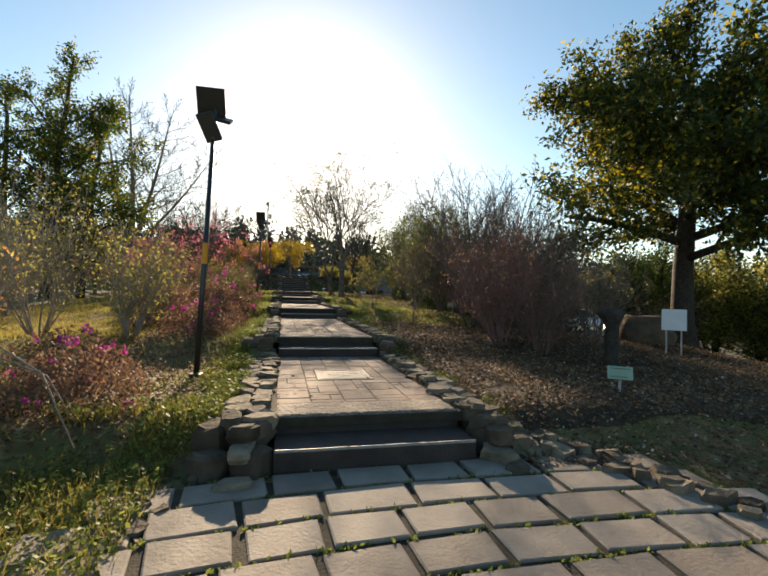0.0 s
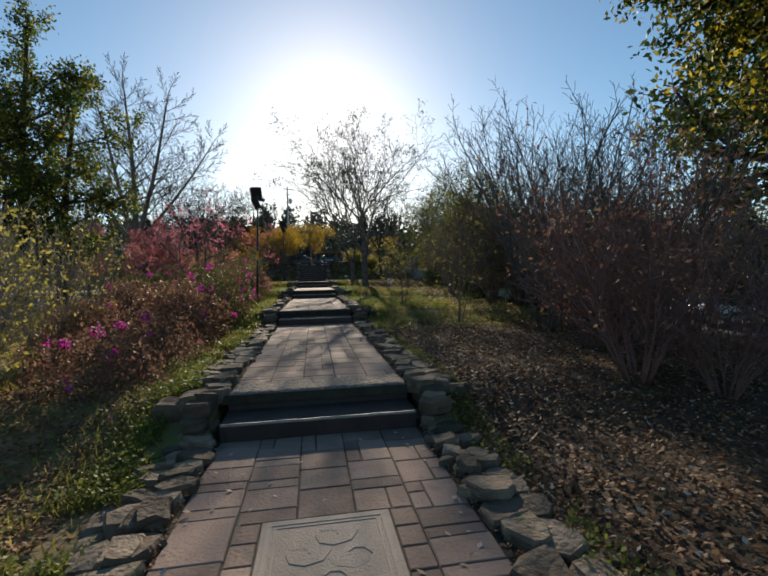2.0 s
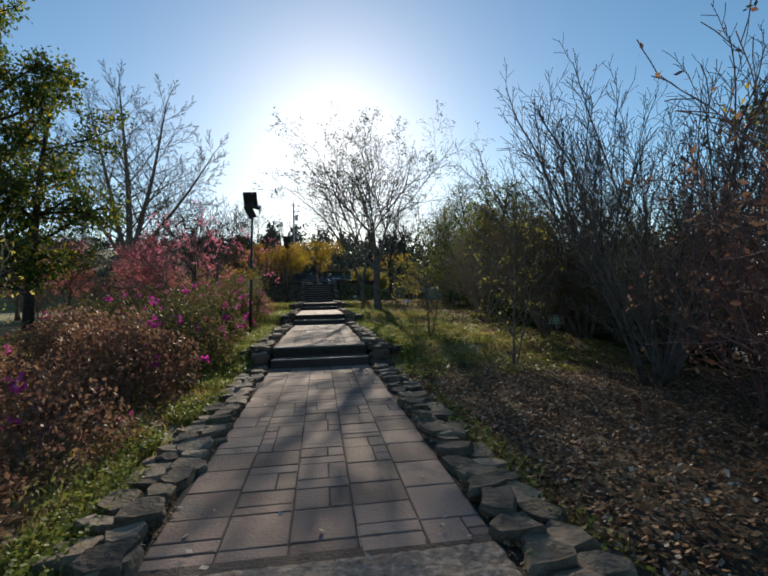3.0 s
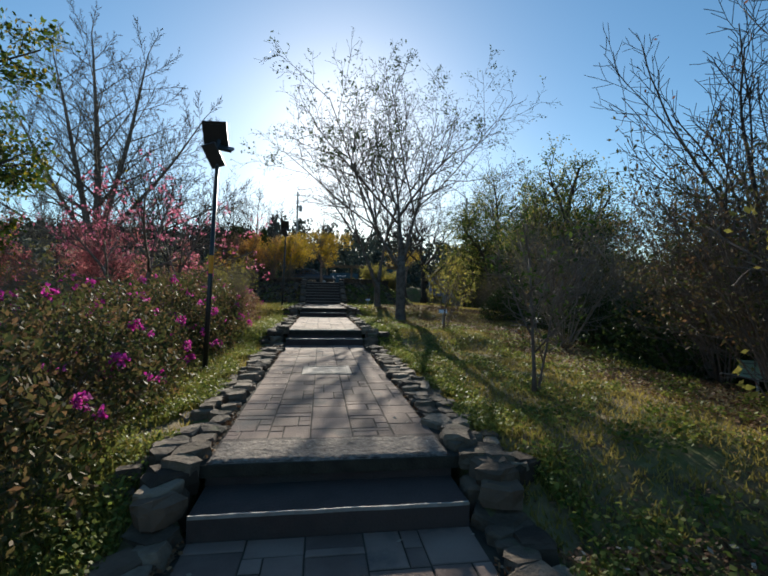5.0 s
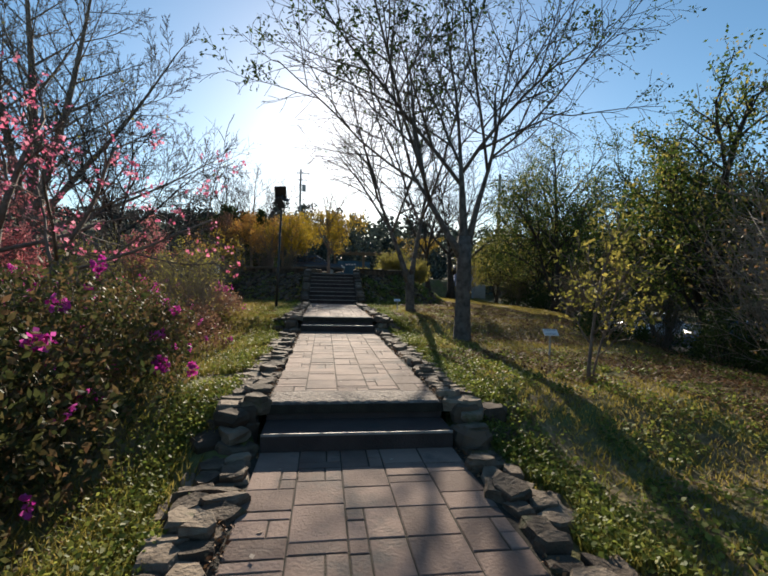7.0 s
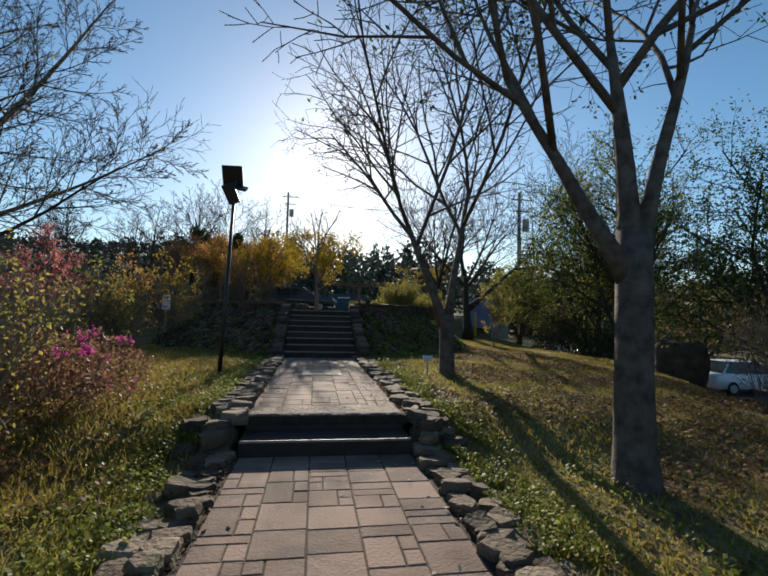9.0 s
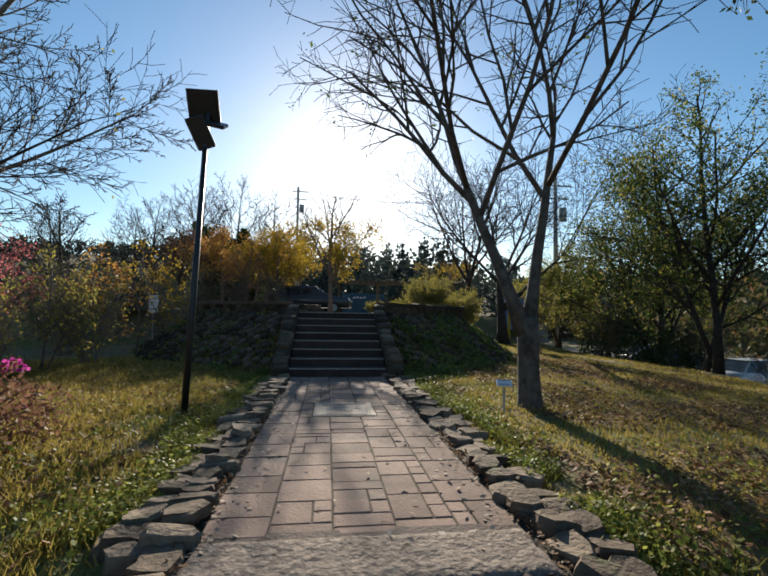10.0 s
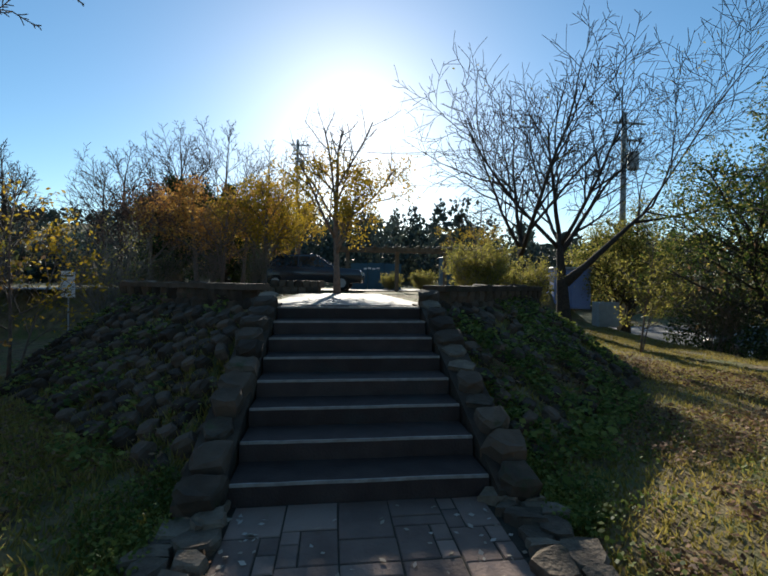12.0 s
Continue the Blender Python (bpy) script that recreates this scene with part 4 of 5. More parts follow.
# wide bare tree right of the terrace
WIDE = dict(VASE, kids=(5, 7, 7, 5), ratio=(1.9, 0.66, 0.58, 0.55), ang=(42, 36, 40, 42), min_r=0.009, taper=0.3, up=(0.0, 0.05, 0.06, 0.04, 0))
tree("bare_tree", G(6.9, 47), "wide-crowned bare tree beside the terrace", "tree", WIDE, [((0, 0, 0), (-0.1, 0.05, 1), 3.6, 0.24)], M_bark_d, [])
tree("bare_tree", G(8.6, 47.6), "thick-stemmed bare tree with ascending limbs", "tree", WIDE, [((0, 0, 0), (0.02, 0, 1), 3.8, 0.3), ((0.05, 0, 1.9), (0.85, -0.2, 0.72), 4.6, 0.15)], M_bark_d, [("foliage", L_ygreen, dict(per=1, size=0.12, spread=0.2, keep=0.05))])
# tree with overhanging twigs on the far side of the hedge
tree("bare_tree", G(-7.6, 34.0), "bare tree with fine drooping twigs and a few yellow leaves", "tree", dict(WIDE, min_r=0.006), [((0, 0, 0), (0.06, -0.03, 1), 3.0, 0.17)], M_bark_d, [("foliage", L_ygreen, dict(per=1, size=0.11, spread=0.15, keep=0.05))])
# blossoming tree
tree("blossom_tree", G(-4.9, 24.2), "leafless wide-branched tree dotted with coral pink blossom", "tree", dict(VASE, kids=(4, 6, 5, 3), ratio=(1.5, 0.6, 0.55, 0.5), ang=(52, 40, 40, 40), min_r=0.005, up=(0, 0.02, 0.03, 0, 0)), [((0, 0, 0), (0.03, 0, 1), 2.0, 0.09), ((0.2, 0.1, 0), (0.4, 0, 1), 1.9, 0.065), ((-0.25, 0.1, 0), (-0.45, 0, 1), 1.9, 0.065)], M_twig,
     [("blossom", L_pink, dict(per=4, size=0.05, spread=0.07, keep=0.26, fat=0.95, clump=-0.1))])
SMALL = dict(levels=3, segs=(4, 4, 3, 2), wob=(0.06, 0.15, 0.2, 0.25), up=(0.0, 0.06, 0.04, 0.0), kids=(7, 6, 5), start=(0.3, 0.2, 0.15), ang=(45, 42, 45), ratio=(0.6, 0.55, 0.55), taper=0.5, thin=0.55, shrink=0.3, min_r=0.005)
for x, y, h, m, per, lab in ((-8.8, 30.0, 3.2, L_red, 4, "small tree hung with red blossom and leaves"), (-3.9, 46.8, 2.6, L_orange, 1, "small reddish autumn tree behind the parapet"),
                              (-7.5, 36.5, 2.6, L_red, 3, "small reddish autumn tree among shrubs"), (-10.5, 33.5, 2.8, L_red, 3, "small reddish autumn tree among shrubs"), (-11.6, 28.6, 2.8, L_red, 5, "small tree hung with red blossom and leaves"), (-7.2, 27.6, 2.4, L_red, 5, "small tree hung with red blossom and leaves"), (-14, 29.0, 3.0, L_red, 5, "small reddish autumn tree among shrubs")):
    tree("autumn_tree", G(x, y), lab, "tree", SMALL, [((0, 0, 0), (0.05, 0, 1), h, 0.07), ((0.1, 0.1, 0), (-0.25, 0.1, 1), h * 0.85, 0.05)], M_twig, [("foliage", m, dict(per=per + 2, size=0.07, spread=0.16, keep=0.7))])
for x, y, h, m, lab in ((-0.1, 45.2, 3.8, L_yellow, "yellow-leaved tree on the terrace with a bare top"), (-3.4, 50, 3.4, L_orange, "orange autumn tree behind the terrace"), (-1.9, 52.5, 3.5, L_yellow, "yellow autumn tree behind the terrace"), (-5.5, 49.5, 2.9, L_orange, "orange autumn tree behind the terrace"), (-2.7, 47.8, 2.9, L_yellow, "yellow autumn tree behind the terrace"), (-7.6, 50.5, 3.0, L_bronze, "orange autumn tree behind the terrace"), (-4.6, 53.5, 3.8, L_yellow, "yellow autumn tree behind the terrace"), (9.5, 61, 4.6, L_yellow, "small yellow autumn tree beyond the pergola")):
    tree("autumn_tree", G(x, y), lab, "tree", dict(SMALL, ratio=(0.72, 0.55, 0.55), kids=(10, 7, 6) if y < 46 else (7, 6, 5)), [((0, 0, 0), (0.04, 0, 1), h, 0.1)], M_twig, [("foliage", m, dict(per=13, size=0.1, spread=0.34, keep=0.9, high=3.9 if y < 46 else 4.3, clump=-0.3 if y < 46 else -0.35))])
# leafy trees on the lawn side
for x, y, h, r, m, m2, lab in ((9.2, 27, 5.0, 0.16, L_green, L_ygreen, "bushy green tree with a rounded crown"), (11.2, 38.0, 6.2, 0.12, L_green, L_ygreen, "spreading yellow-green tree at the lawn edge"), (14.0, 43.5, 6.6, 0.14, L_green, L_ygreen, "spreading green tree at the lawn edge"), (12.6, 32.5, 6.4, 0.12, L_green, L_dark, "spreading green tree at the lawn edge"),
                                (12.5, 20.5, 4.0, 0.12, L_dark, L_green, "dense dark green tree below the slope"), (13.0, 50.0, 4.4, 0.12, L_ygreen, L_green, "yellow-green tree near the lane"), (14.5, 15.0, 3.8, 0.12, L_green, L_dark, "green tree beyond the leafy slope"), (14.8, 10.8, 3.3, 0.1, L_ygreen, L_green, "yellow-green tree beside the asphalt strip"), (14.6, 8.0, 3.0, 0.1, L_green, L_ygreen, "small green tree beside the asphalt strip"), (15.0, 12.9, 3.4, 0.1, L_ygreen, L_green, "yellow-green tree beside the asphalt strip")):
    tree("leafy_tree", G(x, y), lab, "tree", dict(SMALL, kids=(11, 8, 5), start=(0.3, 0.2, 0.15), ang=(50, 42, 45), ratio=(0.66, 0.55, 0.55)), [((0, 0, 0), (0.05, 0, 1), h, r), ((0.25, 0.2, 0), (-0.35, 0.1, 1), h * 0.85, r * 0.7), ((-0.2, 0.3, 0), (0.5, 0.1, 1), h * 0.8, r * 0.7)], M_bark_d,
         [("foliage", m, dict(per=8, size=0.095, spread=0.34, keep=0.9)), ("light_foliage", m2, dict(per=4, size=0.1, spread=0.34, keep=0.6))], "trees at the lawn edge")
# saplings
for x, y, h, m, keep, lab in ((3.25, 23.2, 1.8, L_ygreen, 0.32, "leafy sapling standing in the lawn"), (2.70, 17.00, 1.9, L_green, 0.1, "thin nearly bare sapling in the lawn"), (8.0, 42.6, 2.3, L_ygreen, 0.6, "young tree with thin yellowing leaves on the lawn"), 
                            (-6.4, 37.0, 2.0, L_ygreen, 0.35, "yellow-green sapling by the stony bank"), (3.4, 13.8, 2.0, L_ygreen, 0.1, "thin nearly bare sapling in the leaf litter"), (-5.6, 39.8, 2.6, L_yellow, 0.45, "bright yellow-leaved young tree by the parapet"), (-6.6, 39.0, 2.4, L_orange, 0.3, "orange-leaved sapling among shrubs")):
    tree("sapling", G(x, y), lab, "sapling", dict(SMALL, kids=(8, 5, 3)), [((0, 0, 0), (0.03, 0, 1), h, 0.028), ((0.05, 0.05, 0), (0.25, 0.1, 1), h * 0.8, 0.018)], M_twig, [("foliage", m, dict(per=4, size=0.085, spread=0.12, keep=keep))])

# ---------------------------------------------------------------- shrubs
SHRUB = dict(levels=2, segs=(5, 4, 3), wob=(0.1, 0.16, 0.2), up=(0.03, 0.05, 0.02), kids=(9, 6), start=(0.2, 0.15), ang=(34, 38), ratio=(0.48, 0.5), taper=0.4, thin=0.6, shrink=0.3, min_r=0.0035)


def shrub(name, x, y, h, spread, n, bark, crowns, label, group="", P=SHRUB):
    stems = []
    for k in range(n):
        a = U(0, 6.28)
        stems.append(((0.12 * spread * math.cos(a), 0.12 * spread * math.sin(a), 0), (spread * math.cos(a) * U(0.3, 1), spread * math.sin(a) * U(0.3, 1), U(0.8, 1.2)), h * U(0.7, 1.05), U(0.009, 0.018)))
    return tree(name, G(x, y), label, "shrub", P, stems, bark, crowns, group)


protos = [shrub("twiggy_shrub", x, y, h, 0.6, 17, bark, [("foliage", lm, dict(per=2, size=0.06, spread=0.1, keep=keep))], lab, "dark shrubs")
          for x, y, h, bark, lm, keep, lab in ((3.6, 8.2, 2.5, M_twig_red, L_bronze, 0.3, "dense dark shrub of reddish bare twigs"), (5.4, 9.6, 2.9, M_twig, L_bronze, 0.18, "dense dark leafless shrub above fallen leaves"), (5.2, 15.8, 2.9, M_twig, L_azalea, 0.7, "rounded dark green-brown shrub"), (6.0, 21.8, 3.7, M_twig_pale, L_azalea, 0.35, "tall olive-brown shrub of fine pale twigs"))]
for k, x, y, s in ((0, 4.3, 10.0, 0.95), (0, 4.3, 7.8, 0.7), (1, 5.8, 8.2, 0.75), (1, 6.6, 11.6, 1.1), (3, 6.2, 13.6, 0.85), (2, 6.4, 16.6, 1.1), (2, 6.6, 18.0, 1.1), (3, 5.4, 12.6, 0.7), (2, 8.5, 19.5, 1.45), (3, 7.8, 24.0, 0.95), (3, 8.4, 17.2, 0.95), (3, 8.3, 20.6, 1.15), (2, 7.0, 29.5, 0.6), (1, 10.0, 17.0, 1.2), (2, 11.0, 23.5, 1.2), (2, 10.5, 30.5, 1.0), (1, 12.5, 12.5, 1.0), (2, 13.0, 29, 1.2), (2, 13.0, 40.5, 0.8), (1, 13.5, 25.5, 1.1), (2, 12.0, 31.0, 0.5), (2, 12.2, 37.2, 0.5), (2, 12.0, 44.5, 0.8), (2, 11.4, 20.8, 1.1), (1, 9.6, 20.6, 1.0), (2, 11.6, 26.6, 0.9), (2, -2.8, 46.0, 0.5), (1, -4.2, 46.2, 0.52), (2, -5.8, 46.8, 0.55), (1, -7.4, 46.4, 0.6), (2, -9.4, 44.0, 0.75), (1, -11.5, 42.0, 0.8)):
    copy_thing(protos[k], pose(*G(x, y), 0, 0, U(0, 360)) @ Matrix.Diagonal((s, s, s, 1)))
FAN = dict(SMALL, segs=(6, 5, 3, 2), kids=(9, 6, 4), wob=(0.05, 0.1, 0.15, 0.2), ang=(26, 30, 36), ratio=(0.5, 0.5, 0.5), min_r=0.004)
for x, y, h, n in ((4.6, 11.9, 4.4, 6), (6.2, 13.4, 4.8, 6), (6.0, 15.6, 4.4, 5), (5.2, 9.8, 3.2, 5)):
    tree("bare_tree", G(x, y), "many-stemmed bare tree fanning out of the shrubs", "tree", FAN, [((0.06 * math.cos(2.4 * k), 0.06 * math.sin(2.4 * k), 0), (0.36 * math.cos(2.4 * k) * U(0.6, 1.2), 0.36 * math.sin(2.4 * k), 1), h * U(0.75, 1.0), U(0.022, 0.036)) for k in range(n)], M_bark_m, [("foliage", L_bronze, dict(per=1, size=0.05, spread=0.06, keep=0.03))], "bare fan-shaped trees")
for x, y, h in ((7.7, 17.6, 4.9), (9.4, 15.3, 3.8)):
    tree("bare_tree", G(x, y), "slender many-stemmed bare tree rising behind the shrubs", "tree", dict(SMALL, kids=(8, 7, 6), min_r=0.006, ang=(34, 38, 42)), [((0, 0, 0), (-0.12, 0.05, 1), h, 0.06), ((0.15, 0.1, 0), (0.14, 0.1, 1), h * 0.9, 0.055)], M_bark_d, [])
ysh = [shrub("yellowing_shrub", x, y, h, 0.55, 13, M_twig_pale, [("foliage", m, dict(per=2, size=0.06, spread=0.1, keep=keep))], lab, "yellowing shrubs")
       for x, y, h, m, keep, lab in ((-3.5, 8.6, 1.7, L_ygreen, 0.3, "airy shrub with sparse yellow-green leaves"), (-5.3, 9.4, 2.4, L_ygreen, 0.24, "tall airy shrub with yellowing leaves"), (-4.4, 5.0, 1.9, L_orange, 0.16, "thin shrub with a few withered leaves"))]
for k, x, y, s in ((1, -4.0, 11.0, 0.85), (1, -8.0, 12.2, 1.1), (1, -9.4, 9.6, 1.2), (1, -9.0, 15, 1.6), (1, -9.5, 17.0, 1.2), (0, -6.4, 35.4, 1.0), (0, -6.0, 38.2, 1.15), (0, -7.6, 36.6, 1.2), (1, -7.0, 31.5, 0.9), (0, -3.6, 28.6, 0.9), (1, -5.8, 43.5, 1.0), (2, -9, 26, 1.0), (1, -10.5, 38.5, 1.1), (1, -8.4, 41.5, 1.2), (2, -12, 27, 1.2), (1, -13, 33, 1.2), (1, -3.1, 27.2, 0.75), (2, -4.6, 3.4, 0.9), (1, -14.5, 20, 1.4), (2, -12.5, 15.5, 1.4)):
    copy_thing(ysh[k], pose(*G(x, y), 0, 0, U(0, 360)) @ Matrix.Diagonal((s, s, s, 1)))
fsh = shrub("fountain_shrub", 3.6, 43.2, 1.35, 0.75, 30, M_twig_pale, [("foliage", L_ygreen, dict(per=3, size=0.06, spread=0.08, keep=0.9))], "yellow-green fountain-shaped shrub behind the parapet", "fountain shrubs")
for x, y, rz, k in ((5.1, 43.8, 70, 1.05), (2.6, 53.2, 20, 0.6), (4.4, 53.8, 130, 0.7)):
    copy_thing(fsh, pose(*G(x, y), 0, 0, rz) @ Matrix.Diagonal((k, k, k, 1)))


def azalea(x, y, h, r, lab, bronze=False, flowers=26, leaves=6500):
    root = thing("azalea_bush", G(x, y), lab, "bush", "azalea hedge")
    wood, lf, fl = MB(), MB(), MB()
    tips = []
    for k in range(26):
        a, e = U(0, 6.28), U(0.25, 1.45)
        d = Vector((math.cos(a) * math.cos(e) * r, math.sin(a) * math.cos(e) * r, math.sin(e) * h))
        q = Vector((math.cos(a) * 0.1, math.sin(a) * 0.1, -0.05))
        mid = q.lerp(d, 0.5) + rdir() * 0.08
        wood.tube([q, mid, d], [0.012, 0.008, 0.004], 3)
    for k in range(leaves):
        a, e = U(0, 6.28), math.asin(U(-0.05, 1))
        lump = 1 + 0.28 * noise.noise(Vector((math.cos(a) * 2.2 + x, math.sin(a) * 2.2 + y, e * 2.5)))
        s = lump * (1 - 0.5 * U(0, 1) ** 2.2)
        p = Vector((math.cos(a) * math.cos(e) * r * s, math.sin(a) * math.cos(e) * r * s, max(0.03, (math.sin(e) * h) * s)))
        dd = (rdir() + Vector((0, 0, 0.4))).normalized()
        sd = dd.cross(rdir())
        if sd.length > 0.05:
            lf.leaf(p, dd, sd.normalized(), U(0.045, 0.085), 0.5)
    for k in range(flowers):
        a, e = U(0, 6.28), math.asin(U(0.1, 1))
        lump = 1 + 0.28 * noise.noise(Vector((math.cos(a) * 2.2 + x, math.sin(a) * 2.2 + y, e * 2.5)))
        c = Vector((math.cos(a) * math.cos(e) * r, math.sin(a) * math.cos(e) * r, math.sin(e) * h)) * (lump * 1.01)
        for b in range(rng.choice((3, 6, 14))):
            o = c + rdir() * 0.06
            ax = rdir()
            for j in range(5):
                dd = (ax * 0.5 + rdir()).normalized()
                sd = dd.cross(ax)
                if sd.length > 0.05:
                    fl.leaf(o, dd, sd.normalized(), U(0.035, 0.05), 0.9)
    tagged(part("branchwork", wood, M_twig, root), kind="stuff")
    part("foliage", lf, L_bronze if bronze else (L_azalea if flowers else L_dark), root)
    if flowers:
        tagged(part("blossom", fl, L_magenta, root, "bright magenta flowers"), kind="stuff")
    return root


az = [azalea(-2.75, 12.8, 1.1, 1.0, "bronze-leaved azalea bush with a few magenta flowers", True, 4), azalea(-2.75, 16.4, 1.15, 1.1, "dark green azalea bush with magenta flowers", False, 12), azalea(-3.0, 20.2, 1.42, 1.15, "azalea bush with many magenta flowers", False, 20), azalea(-3.3, 29.4, 0.8, 0.85, "low straggly azalea bush with magenta flowers", True, 8, 2300)]
for k, x, y, s in ((3, -2.5, 9.2, 0.8), (3, -2.35, 10.5, 0.85), (0, -3.6, 11.4, 0.8), (1, -2.6, 14.6, 0.95), (0, -4.3, 14.8, 0.9), (1, -4.5, 16.2, 0.9), (1, -4.7, 18.2, 0.95), (2, -2.9, 18.0, 0.92), (1, -3.3, 21.4, 1.2), (2, -4.8, 20.6, 1.05), (1, -3.1, 22.8, 1.15), (1, -4.5, 22.8, 1.0), (2, -3.2, 24.4, 0.88), (2, -4.8, 24.6, 0.92), (3, -2.9, 26.0, 1.0), (3, -4.5, 27.2, 1.1), (3, -4.9, 29.6, 1.1), (3, -3.6, 31.0, 1.0), (3, -5.0, 31.8, 1.1), (3, -3.5, 27.6, 1.0), (3, -6.2, 28.4, 1.1), (3, -2.8, 4.9, 0.75), (3, -3.4, 6.2, 0.8), (3, -6.6, 30.4, 1.1), (3, -3.7, 3.3, 0.9), (1, -6.2, 20.8, 1.0), (0, -6.2, 23.4, 1.0)):
    copy_thing(az[k], pose(*G(x, y), 0, 0, U(0, 360)) @ Matrix.Diagonal((s, s, s, 1)))

dense = azalea(7.6, 19.4, 1.35, 1.0, "dense dark evergreen shrub on the slope", False, 0)
for x, y, s in ((9.4, 22.2, 1.8), (10.6, 25.2, 1.5), (8.9, 16.8, 1.4), (7.8, 25.4, 1.0), (7.4, 22.6, 1.1), (8.2, 23.9, 1.2), (11.6, 29.2, 1.1), (12.4, 33.2, 0.8), (12.6, 41.2, 1.2), (11.0, 18.6, 2.4), (13.2, 45.2, 1.8), (12.6, 22.8, 2.4), (7.2, 28.2, 0.9), (14.2, 31.0, 1.2)):
    copy_thing(dense, pose(*G(x, y), 0, 0, U(0, 360)) @ Matrix.Diagonal((s, s, s, 1)))
dense.matrix_basis = dense.matrix_basis @ Matrix.Diagonal((1.8, 1.8, 1.8, 1))

arch = thing("bare_shrub", G(-3.3, 3.2), "bare shrub of long thin arching stems beside the court", "shrub")
for k in range(7):
    a = -0.35 + 0.9 * k if k else -0.3
    r = 1.4 if k == 0 else U(0.5, 1.1)
    top = 1.2 if k == 0 else U(0.9, 1.5)
    stem = MB()
    stem.tube([Vector((r * q * math.cos(a), r * q * math.sin(a), -0.05 + top * zq)) for q, zq in ((0.02, 0), (0.12, 0.5), (0.32, 0.9), (0.6, 1.0), (0.85, 0.84), (1.0, 0.5))], [0.012, 0.011, 0.009, 0.008, 0.006, 0.004], 6)
    part("stem", stem, M_twig_pale, arch, "", True)

# ---------------------------------------------------------------- boulders on the slope
for x, y, w, h, lab in ((8.5, 9.6, 1.25, 0.75, "large brown boulder lying on fallen leaves"), (11.0, 35.4, 1.4, 1.3, "big dark upright boulder at the lawn edge"), (7.6, 4.4, 0.7, 0.25, "flat grey boulder half sunk in leaves"), (11.8, 33.8, 1.1, 0.6, "dark boulder at the lawn edge")):
    mb = piece_rock(w, w * 0.8, h, 10, 0.22)
    bm = bmesh.new()
    me = mb.mesh("boulder", M_boulder, True)
    bm.from_mesh(me)
    bmesh.ops.subdivide_edges(bm, edges=bm.edges[:], cuts=2, use_grid_fill=True, smooth=0.6)
    for v in bm.verts:
        v.co += 0.06 * w * noise.noise_vector(v.co * 3.1 + Vector((x, y, 0)))
    bm.to_mesh(me)
    bm.free()
    ob = new("boulder", me)
    ob.matrix_basis = pose(*G(x, y, -0.08), 0, 0, U(0, 360))
    tagged(ob, lab, "boulder")


sm = MB()
ring = [(0.14, 0.02), (0.12, 0.3), (0.115, 0.65), (0.13, 0.92), (0.21, 1.05), (0.24, 1.14), (0.17, 1.21)]
sm.tube([Vector((0.02 * math.sin(3 * z), 0.015 * math.cos(4 * z), z - 0.08)) for _, z in ring], [a for a, _ in ring], 14)
for v in sm.v:
    v += 0.025 * noise.noise_vector(v * 5)
thing("tree_stump", G(5.1, 6.85), "knobbly dark tree stump with a swollen top", "stump", mb=sm, material=M_bark_d, smooth=True)


